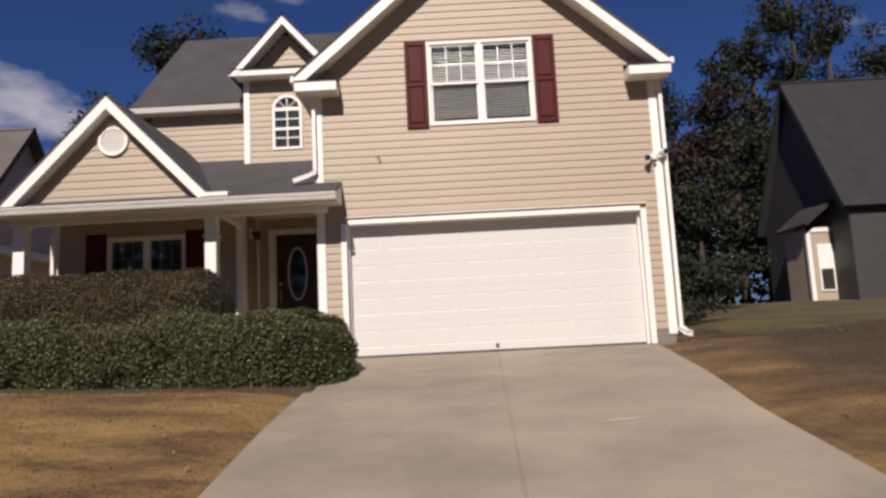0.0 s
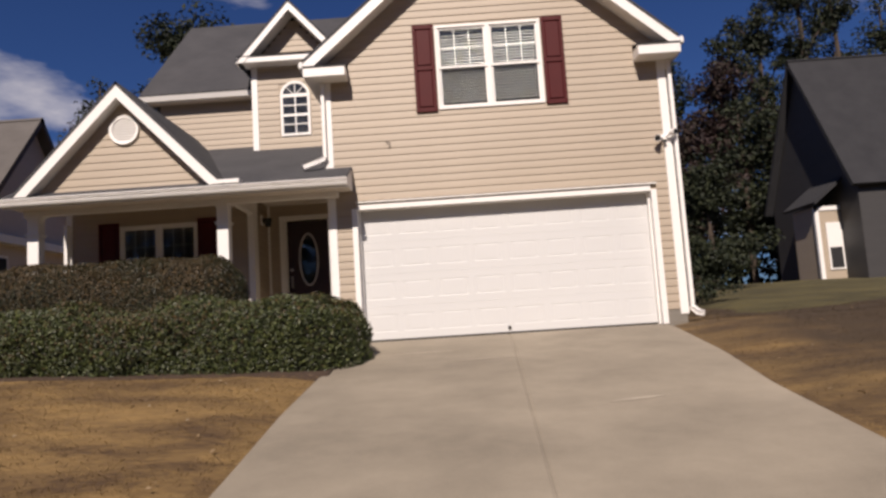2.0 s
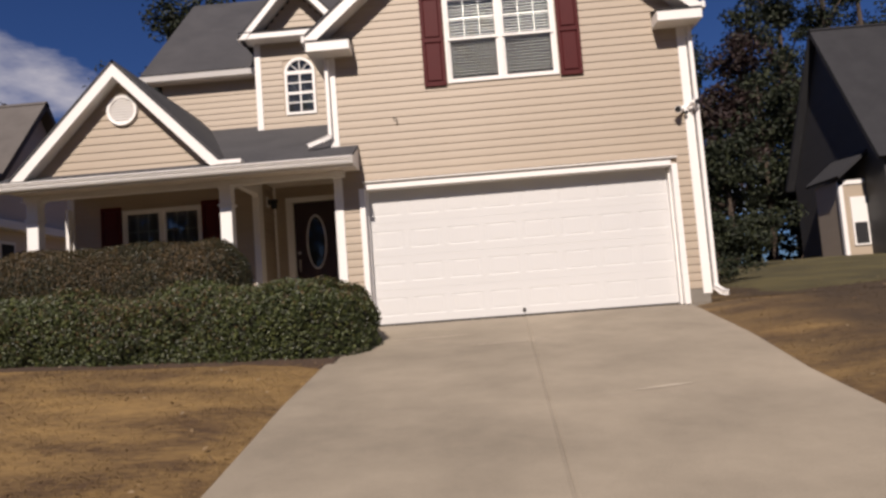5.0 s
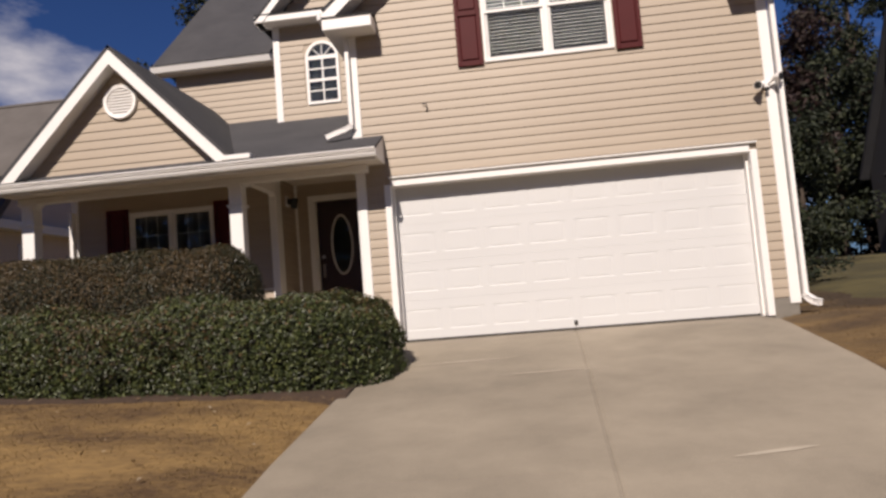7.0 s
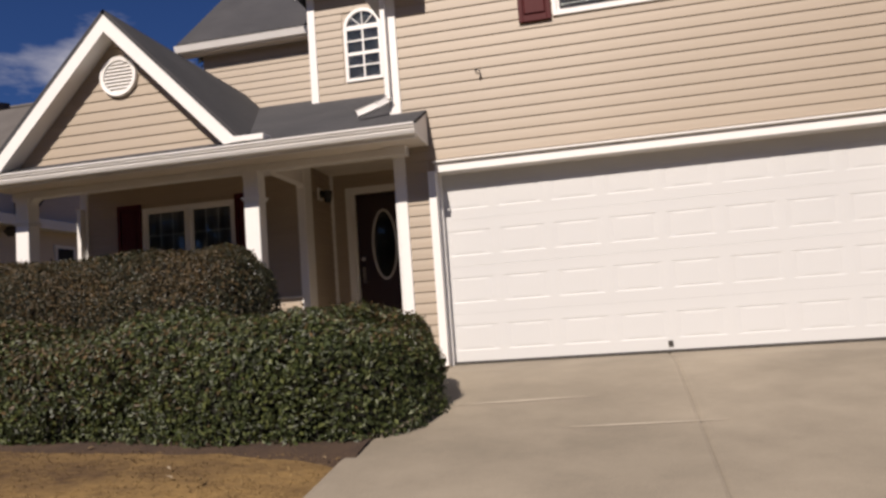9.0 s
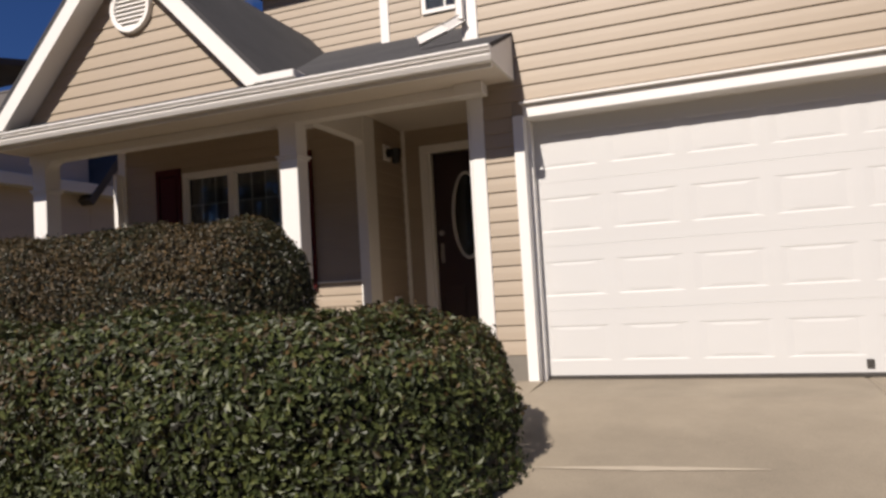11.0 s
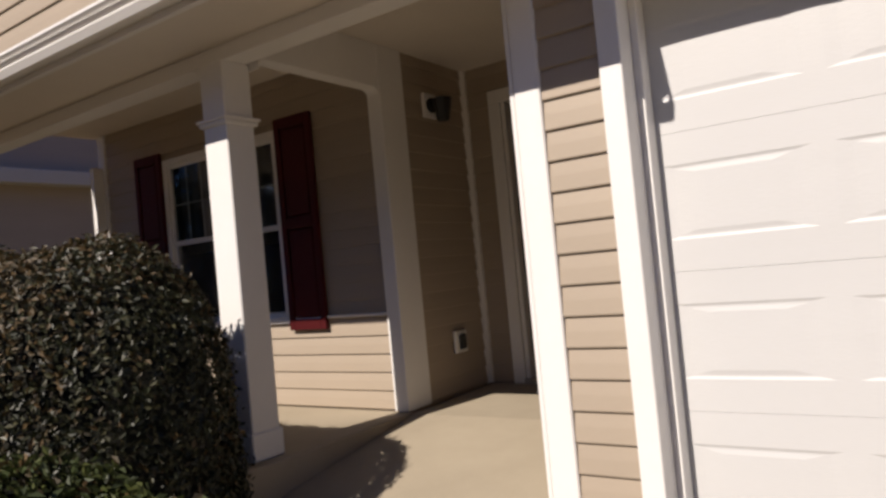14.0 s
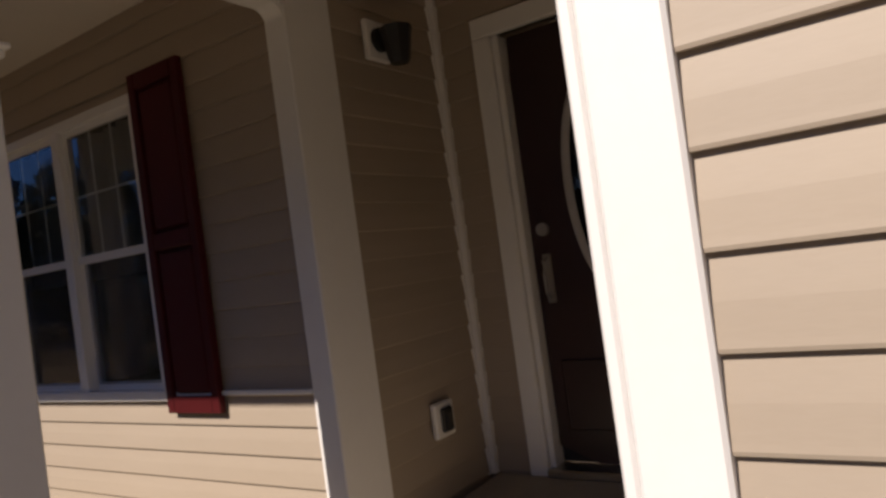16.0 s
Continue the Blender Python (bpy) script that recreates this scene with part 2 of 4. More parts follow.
def slab(corners, thick, bm=None):
    """A sloping plate: four corners of its top, and its thickness along the normal."""
    bm = bm or bmesh.new()
    c = [Vector(p) for p in corners]
    nrm = (c[1] - c[0]).cross(c[2] - c[0]).normalized()
    if nrm.z < 0:
        nrm = -nrm
    top, low = [bm.verts.new(p) for p in c], [bm.verts.new(p - nrm * thick) for p in c]
    bm.faces.new(top)
    bm.faces.new(low[::-1])
    for i in range(len(c)):
        j = (i + 1) % len(c)
        bm.faces.new((top[j], top[i], low[i], low[j]))
    bmesh.ops.recalc_face_normals(bm, faces=bm.faces)
    return bm


def tube(points, r, seg=8, bm=None):
    bm = bm or bmesh.new()
    pts, rings = [Vector(p) for p in points], []
    rr = r if isinstance(r, (list, tuple)) else [r] * len(pts)
    for i, p in enumerate(pts):
        d = (pts[min(i + 1, len(pts) - 1)] - pts[max(i - 1, 0)]).normalized()
        q = d.to_track_quat("Z", "Y")
        rings.append([bm.verts.new(p + q @ Vector((math.cos(2 * math.pi * k / seg) * rr[i], math.sin(2 * math.pi * k / seg) * rr[i], 0))) for k in range(seg)])
    for a, b in zip(rings, rings[1:]):
        for k in range(seg):
            bm.faces.new((a[k], a[(k + 1) % seg], b[(k + 1) % seg], b[k]))
    bm.faces.new(rings[0][::-1])
    bm.faces.new(rings[-1])
    return bm


LAP = 0.1248      # exposure of one course of siding


def course(lap=LAP):
    """One dutch-lap course: a shallow cove above, a flat face, and a lower lip that stands proud."""
    prof = [(0.0, lap), (-0.004, lap), (-0.0112, lap * 0.58), (-0.0128, lap * 0.48), (-0.0165, 0.012), (-0.0175, 0.002), (-0.016, -0.004), (0.0, -0.004)]
    return prof


_courses = {}


def siding(parent, name, p0, p1, z0, z1, face, cut=None, lap=LAP, material=None):
    """Courses along a wall from p0 to p1 (plan points), each a piece of its own. face: outward normal in plan.
    cut(z): list of (a, b) stretches along the wall, in metres from p0, that are covered at that height."""
    p0, p1, face = Vector((*p0, 0)), Vector((*p1, 0)), Vector((*face, 0))
    way, length = (p1 - p0).normalized(), (p1 - p0).length
    n = int(math.ceil((z1 - z0) / lap - 1e-6))
    for i in range(n):
        z = z0 + i * lap
        h = min(lap, z1 - z)
        for a, b in (cut(z + h / 2) if cut else [(0, length)]):
            if b - a < 0.02:
                continue
            key = (round(b - a, 3), round(h, 3), tuple(round(v, 3) for v in (*way, *face)))
            if key not in _courses:
                bm = bmesh.new()
                prof = [(o, min(zz, h)) for o, zz in course(lap)]
                lo = [bm.verts.new(-face * o + Vector((0, 0, zz))) for o, zz in prof]
                hi = [bm.verts.new(-face * o + way * (b - a) + Vector((0, 0, zz))) for o, zz in prof]
                k = len(prof)
                for q in range(k):
                    bm.faces.new((lo[q], lo[(q + 1) % k], hi[(q + 1) % k], hi[q]))
                bm.faces.new(lo)
                bm.faces.new(hi)
                bmesh.ops.recalc_face_normals(bm, faces=bm.faces)
                me = bpy.data.meshes.new("siding_course")
                bm.to_mesh(me)
                bm.free()
                me.materials.append(material or M_SIDING)
                _courses[key] = me
            ob = new("siding_course", _courses[key])
            ob.location = p0 + way * a + Vector((0, 0, z))
            ob.parent = parent


# ---------- ground ----------
def ground_z(x, y):
    z = -0.02 - 0.125 * max(0, -y - 0.8)
    if y < -15:
        z = -0.02 - 0.125 * 14.2 - 0.01 * (-y - 15)
    left, right = max(0, -x - 0.2), max(0, x - 5.0)
    z += 0.05 * min(left, 8) * (1 if y < 2 else 1)
    if y > 0:
        z += min(0.06 * y, 0.9) * min(1, (right + left) / 3)
    z += 0.02 * min(right, 6) * min(1, max(0, (y + 6) / 6))
    return z


DRIVE = [(0.3, 0.02, 4.86), (-0.02, 0.02, 4.86), (-1.4, -0.03, 4.76), (-3.2, -0.10, 4.66), (-5.0, -0.13, 4.44), (-7.0, -0.08, 4.36), (-15, -0.05, 4.22), (-26, -0.05, 4.22)]


def drive_edge(y):
    for (ya, la, ra), (yb, lb, rb) in zip(DRIVE, DRIVE[1:]):
        if yb <= y <= ya:
            f = (y - ya) / (yb - ya)
            return la + (lb - la) * f, ra + (rb - ra) * f
    return 9e9, 9e9


def make_ground():
    xs = sorted({round(v, 3) for v in [*np.arange(-14, 22.01, 0.5), *np.linspace(-500, -15, 10), *np.linspace(24, 500, 10)]})
    ys = sorted({round(v, 3) for v in [*np.arange(-24, 30.01, 0.5), *np.linspace(-400, -26, 8), *np.linspace(33, 900, 12)]})
    bm = bmesh.new()
    g = [[bm.verts.new((x, y, ground_z(x, y) + (0.03 * noise.noise((x * 0.6, y * 0.6, 0)) if not (-0.6 < x < 5.4) else 0) - (0.05 if -0.3 < x < 5.2 else 0))) for x in xs] for y in ys]
    for j in range(len(ys) - 1):
        for i in range(len(xs) - 1):
            bm.faces.new((g[j][i], g[j][i + 1], g[j + 1][i + 1], g[j + 1][i]))
    return tagged(obj("ground", bm, M_GRASS, smooth=True), "dormant tan lawn sloping down to the street", "ground", kind="structure")


def make_drive():
    e = thing("driveway", "pale worn concrete driveway sloping down from the garage", "driveway", "structure")
    middle = lambda y: 2.40 + 0.045 * min(0.0, max(y, -14.0))
    cuts = [0.25, -5.4, -11.0, -16.6, -22.2]
    for a, b in zip(cuts, cuts[1:]):
        for side in (0, 1):
            bm = bmesh.new()
            ysx = np.linspace(a - 0.0008, b + 0.0008, 13)
            rows = []
            for y in ysx:
                l, r = drive_edge(max(y, -25.9))
                mid = middle(y)
                z = -0.02 - 0.125 * max(0, -y - 0.8) if y > -15 else -0.02 - 0.125 * 14.2 - 0.01 * (-y - 15)
                # the tooled joint: each slab rounds down to it
                line = [(l, -0.008), (l + 0.02, 0), (l + 0.9, 0), (mid - 0.026, 0), (mid - 0.0006, -0.010)] if side == 0 else [(mid + 0.0006, -0.010), (mid + 0.026, 0), (r - 0.9, 0), (r - 0.02, 0), (r, -0.008)]
                rows.append([(x, y, z + d) for x, d in line])
            top = [[bm.verts.new(p) for p in r] for r in rows]
            low = [[bm.verts.new((p[0], p[1], p[2] - 0.12)) for p in r] for r in rows]
            for j in range(len(rows) - 1):
                for i in range(4):
                    bm.faces.new((top[j][i], top[j][i + 1], top[j + 1][i + 1], top[j + 1][i]))
                bm.faces.new((top[j][0], top[j + 1][0], low[j + 1][0], low[j][0]))
                bm.faces.new((top[j][4], top[j + 1][4], low[j + 1][4], low[j][4]))
            for j in (0, len(rows) - 1):
                for i in range(4):
                    bm.faces.new((top[j][i], top[j][i + 1], low[j][i + 1], low[j][i]))
            bmesh.ops.recalc_face_normals(bm, faces=bm.faces)
            part("concrete_slab", bm, M_CONC, e)


make_ground()
make_drive()

# ---------- the house ----------
XL, XR = -0.47, 5.33        # garage wing
EAVE, SLOPE, MIDX = 4.65, 0.86, 2.43
YW, XC, YD = 1.10, -2.05, 2.16      # window wall, alcove corner, door wall
FLOOR = 0.275
CEIL = 2.74
YDOOR = 0.19              # face of the garage door
YG = -0.66                  # gutter line of the porch
house = thing("house", "two-storey tan vinyl-sided house with white trim and red shutters", "house", "structure")


def wall(name, bm):
    return part(name, bm, M_FOUND, house)


def rake_z(x):
    return EAVE + SLOPE * (min(x - XL, XR - x) + 0.30)


def make_garage_wing():
    top = rake_z(MIDX) - 0.12
    zl = EAVE + 0.1
    dx = (5.28 - zl) / SLOPE
    w = part("wall", prism([(XL + 0.02, -0.02), (0.01, -0.02), (0.01, 2.19), (4.91, 2.19), (4.91, -0.02), (XR - 0.02, -0.02), (XR - 0.02, 3.80), (XL + 0.02, 3.80)], 0.0, 0.2), M_SIDING, house)
    part("wall", prism([(XL + 0.02, 3.8), (1.49, 3.8), (1.49, 5.28), (XL + dx, 5.28), (XL + 0.02, zl)], 0.0, 0.2), M_SIDING, house)
    part("wall", prism([(3.29, 3.8), (XR - 0.02, 3.8), (XR - 0.02, zl), (XR - dx, 5.28), (3.29, 5.28)], 0.0, 0.2), M_SIDING, house)
    part("wall", prism([(XL + dx, 5.28), (XR - dx, 5.28), (MIDX, top)], 0.0, 0.2), M_SIDING, house)

    def cut(z):
        lo, hi = XL + 0.14, XR - 0.13
        if z > EAVE:
            lo, hi = max(lo, XL + (z - EAVE - 0.1) / SLOPE), min(hi, XR - (z - EAVE - 0.1) / SLOPE)
        segs = [(lo, hi)]
        holes = []
        if z < 2.28:
            holes.append((-0.07, 4.99))
        if 3.80 < z < 5.28:
            holes.append((1.49, 3.29))
        for h0, h1 in holes:
            out = []
            for a, b in segs:
                if h0 > a:
                    out.append((a, min(b, h0)))
                if h1 < b:
                    out.append((max(a, h1), b))
            segs = out
        return [(a - XL, b - XL) for a, b in segs]
    siding(w, "front", (XL, 0), (XR, 0), 0.2135, top, (0, -1), cut)
    # side walls and back
    part("side_wall", box(XR - 0.18, XR - 0.02, 0.2, 9, -0.05, EAVE + 0.05), M_SIDING, house)
    s = part("side_wall", box(XL + 0.02, XL + 0.18, 0.2, 9, -0.05, EAVE + 0.05), M_SIDING, house)
    siding(s, "side", (XL + 0.02, YD), (XL + 0.02, 0.13), 0.3, CEIL + 0.06, (-1, 0))
    part("back_wall", box(-5.3, XR - 0.02, 9, 9.16, -0.05, 5.3), M_SIDING, house)
    # corner boards
    part("corner_board", box(XL + 0.022, XL + 0.14, -0.030, 0.10, 0.2, EAVE - 0.2, 0.006), M_WHITE, house)
    part("corner_board", box(XL - 0.002, XL + 0.0205, -0.026, 0.13, 0.2, EAVE - 0.2, 0.005), M_WHITE, house)
    part("corner_board", box(XR - 0.13, XR + 0.008, -0.028, 0.13, 0.12, EAVE - 0.2, 0.006), M_WHITE, house)
    part("foundation", box(XL + 0.03, -0.07, -0.012, -0.002, -0.05, 0.205), M_FOUND, house)
    part("foundation", box(4.99, XR - 0.02, -0.012, -0.002, -0.1, 0.2), M_FOUND, house)
    # roof
    oh = 0.36
    lx, rx, tz = XL - 0.25, XR + 0.19, rake_z(MIDX)
    for x0 in (lx, rx):
        z0 = EAVE + SLOPE * 0.06
        part("roof_slope", slab([(x0, -oh, z0), (MIDX, -oh, tz), (MIDX, 9.2, tz), (x0, 9.2, z0)], 0.05), M_ROOF, house)
        d = 0.05 * 1.3
        part("rake_board", prism([(x0, z0 - d), (MIDX, tz - d), (MIDX, tz - d - 0.2), (x0, z0 - d - 0.2)], -oh + 0.004, -oh + 0.03), M_WHITE, house)
        part("rake_soffit", prism([(x0, z0 - d - 0.17), (MIDX, tz - d - 0.17), (MIDX, tz - d - 0.19), (x0, z0 - d - 0.19)], -oh + 0.031, -0.021), M_WHITE, house)
        inner = x0 + (0.70 if x0 < 0 else -0.70)
        a, b = min(x0, inner), max(x0, inner)
        part("eave_return", box(a, b, -oh - 0.02, -0.022, EAVE - 0.26, EAVE - 0.08, 0.01), M_WHITE, house)
        part("return_roof", slab([(a, -oh - 0.04, EAVE - 0.075), (b, -oh - 0.04, EAVE - 0.075), (b, -0.022, EAVE + 0.03), (a, -0.022, EAVE + 0.03)], 0.02), M_ROOF, house)
        s = 1 if x0 > 0 else -1
        wallx = XR - 0.018 if x0 > 0 else XL + 0.018
        part("eave_soffit", box(min(wallx, x0), max(wallx, x0), 0.0, 9.2, EAVE - 0.24, EAVE - 0.22), M_WHITE, house)
        part("gutter", box(min(x0, x0 + s * 0.07), max(x0, x0 + s * 0.07), -oh - 0.01, 9.2, z0 - 0.16, z0 - 0.03, 0.02), M_WHITE, house)


def make_garage_door():
    d = thing("garage_door", "closed white raised-panel double garage door", "garage door", at=(2.46, YDOOR, 0.01))
    y0 = 0.12
    H, W = 2.17, 4.9
    hs, cols = H / 4, 8
    for r in range(4):
        bm = bmesh.new()
        z0, z1 = r * hs + 0.0006, (r + 1) * hs - 0.0006
        yo, deep = y0 - 0.12, 0.009
        xa, xb = 0.002 - 2.45, W - 0.002 - 2.45
        za, zb = z0 + 0.125, z1 - 0.125
        box(xa, xb, yo + deep, yo + 0.04, z0, z1, 0, bm)
        box(xa, xb, yo, yo + deep + 0.001, z0, za, 0, bm)
        box(xa, xb, yo, yo + deep + 0.001, zb, z1, 0, bm)
        edges = [(c * W / cols + 0.036 - 2.45, (c + 1) * W / cols - 0.036 - 2.45) for c in range(cols)]
        for l, r2 in zip([xa] + [e[1] for e in edges], [e[0] for e in edges] + [xb]):
            box(l, r2, yo, yo + deep + 0.001, za, zb, 0, bm)
        sec = part("door_section", bm, M_DOORW, d)
        for x0, x1 in edges:
            f = bmesh.new()
            ring = []
            for ix, iz, dep in ((0, 0, 0.0), (0.05, 0.010, 0.0035), (0.065, 0.017, 0.0035), (0.13, 0.034, 0.0008)):
                ring.append([f.verts.new((x, yo + dep, z)) for x, z in ((x0 + ix, za + iz), (x1 - ix, za + iz), (x1 - ix, zb - iz), (x0 + ix, zb - iz))])
            for a, b in zip(ring, ring[1:]):
                for k in range(4):
                    f.faces.new((a[k], a[(k + 1) % 4], b[(k + 1) % 4], b[k]))
            f.faces.new(ring[-1])
            bmesh.ops.recalc_face_normals(f, faces=f.faces)
            part("field_panel", f, M_DOORW, sec)
    part("bottom_seal", box(-2.45, 2.45, y0 - 0.13, y0 + 0.03 - 0.12, -0.03, 0.003, 0.004), M_SEAL, d, "black rubber seal")
    part("lock", box(-0.06, -0.01, -0.02, y0 - 0.115, 0.04, 0.10, 0.005), M_SEAL, d)
    # casing
    part("door_casing", box(-0.07, 0.02, -0.045, YDOOR + 0.05, -0.02, 2.20, 0.004), M_WHITE, house)
    part("door_casing", box(4.90, 4.99, -0.045, YDOOR + 0.05, -0.02, 2.20, 0.004), M_WHITE, house)
    part("door_header", box(0.0205, 4.8995, -0.032, YDOOR + 0.05, 2.178, 2.285, 0.004), M_WHITE, house)
    part("drip_cap", box(0.0, 4.995, -0.07, -0.001, 2.287, 2.31, 0.004), M_WHITE, house)
    part("door_stop", box(0.0205, 0.05, 0.09, YDOOR - 0.004, -0.02, 2.177, 0.003), M_WHITE, house)
    part("door_stop", box(4.87, 4.8995, 0.09, YDOOR - 0.004, -0.02, 2.177, 0.003), M_WHITE, house)
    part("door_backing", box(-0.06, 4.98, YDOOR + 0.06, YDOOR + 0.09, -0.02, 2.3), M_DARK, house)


make_garage_wing()
make_garage_door()


XPL = -5.46      # outer end of the porch wall
WX0, WX1, WZ0, WZ1 = -4.49, -3.06, 0.90, 2.355


def make_porch():
    # walls of the lower storey
    w = part("wall", prism([(XPL, FLOOR - 0.3), (XC, FLOOR - 0.3), (XC, WZ0), (WX0, WZ0), (WX0, WZ1), (WX1, WZ1), (WX1, WZ0 - 0.0005), (XC, WZ0 - 0.0005), (XC, CEIL + 0.1), (XPL, CEIL + 0.1)], YW + 0.002, YW + 0.16), M_SIDING, house)
    siding(w, "front", (XPL, YW), (XC, YW), FLOOR + 0.02, CEIL + 0.04, (0, -1),
           lambda z: [(0.1, WX0 - XPL), (WX1 - XPL, XC - 0.09 - XPL)] if WZ0 < z < WZ1 else [(0.1, XC - 0.09 - XPL)])
    w2 = part("wall", box(XC - 0.16, XC - 0.002, YW + 0.162, YD, FLOOR - 0.3, CEIL + 0.1), M_SIDING, house)
    siding(w2, "alcove", (XC, YW + 0.236), (XC, YD - 0.06), FLOOR + 0.02, CEIL + 0.04, (1, 0))
    d0, d1 = -1.72, -0.84
    w3 = part("wall", prism([(XC - 0.16, FLOOR - 0.3), (d0, FLOOR - 0.3), (d0, 2.43), (d1, 2.43), (d1, FLOOR - 0.3), (XL + 0.02, FLOOR - 0.3), (XL + 0.02, CEIL + 0.1), (XC - 0.16, CEIL + 0.1)], YD + 0.002, YD + 0.16), M_SIDING, house)
    a = XC + 0.03
    siding(w3, "door", (a, YD), (XL, YD), FLOOR + 0.02, CEIL + 0.04, (0, -1), lambda z: [(0, -1.82 - a), (-0.74 - a, XL - a)] if z < 2.53 else [(0, XL - a)])
    part("corner_board", box(XC - 0.09, XC + 0.028, YW - 0.03, YW + 0.235, FLOOR + 0.005, CEIL - 0.001, 0.005), M_WHITE, house)
    part("side_beam", box(XC - 0.085, XC + 0.024, 0.045, YW - 0.034, 2.44, CEIL - 0.001, 0.004), M_WHITE, house)
    part("corner_channel", box(XC + 0.0, XC + 0.021, YD - 0.062, YD - 0.0455, FLOOR + 0.005, CEIL, 0.002), M_WHITE, house)
    part("inner_corner", box(XC + 0.0, XC + 0.045, YD - 0.045, YD, FLOOR + 0.005, CEIL, 0.004), M_WHITE, house)
    part("corner_board", box(XPL - 0.02, XPL + 0.1, YW - 0.03, YW + 0.1, FLOOR + 0.005, CEIL, 0.005), M_WHITE, house)
    part("side_wall", box(XPL, XPL + 0.16, YW + 0.16, 9, FLOOR - 0.3, 2.9), M_SIDING, house)
    # floor
    part("porch_slab", box(XPL - 0.1, XC + 0.04, -0.30, YW, FLOOR - 0.6, FLOOR, 0.008), M_PORCH, house)
    part("entry_slab", prism([(-1.15, -0.05), (-0.30, 0.03), (0.0, 0.10), (YW, FLOOR - 0.01), (YD, FLOOR), (YD, -0.4), (-1.15, -0.4)], XC + 0.042, XL + 0.02, "x"), M_PORCH, house)
    part("entry_slab", prism([(-1.15, -0.056), (-0.35, -0.009), (-0.014, 0.0), (-0.014, -0.4), (-1.15, -0.4)], XL + 0.022, 0.05, "x"), M_CONC, house)
    # ceiling, beam, fascia and gutter
    XE = -0.05
    part("porch_ceiling", box(XPL - 0.1, XL + 0.02, 0.03, YD, CEIL, CEIL + 0.02), M_SOFFIT, house)
    part("soffit", box(XPL - 0.1, XE - 0.01, YG + 0.055, -0.135, 2.50, 2.52), M_SOFFIT, house)
    part("soffit", box(XL - 0.02, XE - 0.01, -0.13, -0.033, 2.50, 2.52), M_SOFFIT, house)
    part("beam", box(XPL - 0.06, XL - 0.02, -0.13, 0.02, 2.42, CEIL + 0.02, 0.004), M_WHITE, house)
    part("beam_end", box(XL - 0.05, XL + 0.2, -0.20, -0.034, 2.40, 2.50, 0.004), M_WHITE, house)
    part("fascia", box(XPL - 0.1, XE, YG + 0.02, YG + 0.05, 2.46, 2.62), M_WHITE, house)
    bm = prism([(YG + 0.018, 2.49), (YG - 0.05, 2.49), (YG - 0.072, 2.525), (YG - 0.060, 2.530), (YG - 0.088, 2.556), (YG - 0.076, 2.562), (YG - 0.10, 2.585), (YG - 0.10, 2.60), (YG - 0.085, 2.60), (YG - 0.06, 2.51), (YG + 0.018, 2.51)], XPL - 0.12, XE + 0.02, "x")
    part("gutter", bm, M_WHITE, house)
    part("gutter_end", prism([(YG + 0.018, 2.495), (YG - 0.05, 2.495), (YG - 0.07, 2.53), (YG - 0.095, 2.595), (YG + 0.018, 2.595)], XE + 0.021, XE + 0.024, "x"), M_WHITE, house)
    # roof over the porch
    k, z0, y0 = 0.44, 2.62, YG - 0.05
    zr = lambda y: z0 + k * (y - y0)
    part("roof_slope", slab([(XPL - 0.12, y0, z0), (XE + 0.02, y0, z0), (XE + 0.02, -0.032, zr(-0.032)), (XPL - 0.12, -0.032, zr(-0.032))], 0.03), M_ROOF, house)
    part("roof_slope", slab([(XPL - 0.12, -0.03, zr(-0.03)), (XL - 0.004, -0.03, zr(-0.03)), (XL - 0.004, 2.79, zr(2.79)), (XPL - 0.12, 2.79, zr(2.79))], 0.03), M_ROOF, house)
    part("rake_board", prism([(y0 + 0.02, z0 - 0.035), (-0.033, zr(-0.033) - 0.035), (-0.033, 2.50), (YG + 0.055, 2.50)], XE - 0.005, XE + 0.015, "x"), M_WHITE, house)
    # the front gable
    gx, gz, half = -3.66, 4.41, 1.72
    yf = YG - 0.09
    gs = (gz - 2.62) / half
    for s in (-1, 1):
        xe = gx + s * half
        ze = 2.62
        zv = zr(2.79)
        part("gable_roof_slope", slab([(xe, yf, ze), (gx, yf, gz), (gx, 2.79, gz), (gx + s * (gz - zv) / gs, 2.79, zv), (xe, y0 + 0.02, ze)], 0.045), M_ROOF, house)
        at = lambda drop: gx + s * (gz - drop - 2.622) / gs
        part("rake_board", prism([(gx, gz - 0.065), (at(0.065), 2.622), (at(0.27), 2.622), (gx, gz - 0.27)], yf + 0.004, yf + 0.03), M_WHITE, house)
        part("rake_soffit", prism([(gx, gz - 0.245), (at(0.245), 2.622), (at(0.27), 2.622), (gx, gz - 0.27)], yf + 0.031, -0.52), M_WHITE, house)
    w4 = part("gable_wall", prism([(gx - half + 0.2, 2.64), (gx + half - 0.2, 2.64), (gx, gz - 0.2)], -0.50, -0.4), M_SIDING, house)
    siding(w4, "gable", (gx - half, -0.50), (gx + half, -0.50), 2.66, gz - 0.2, (0, -1), lambda z: [((z - 2.42) / gs, 2 * half - (z - 2.42) / gs)] if (z - 2.42) / gs < half - 0.05 else [])
    part("return_cap", box(gx + half - 0.18, gx + half + 0.22, YG - 0.1, YG + 0.1, 2.62, 2.69, 0.008), M_WHITE, house)
    # round louvred vent
    v = thing("gable_vent", "round white louvred gable vent", "vent", at=(gx + 0.03, -0.52, 3.66))
    bm = bmesh.new()
    for ri, ro, ya, yb in ((0.195, 0.25, -0.04, 0.0),):
        a, b, c2 = [], [], []
        for q in range(32):
            t = 2 * math.pi * q / 32
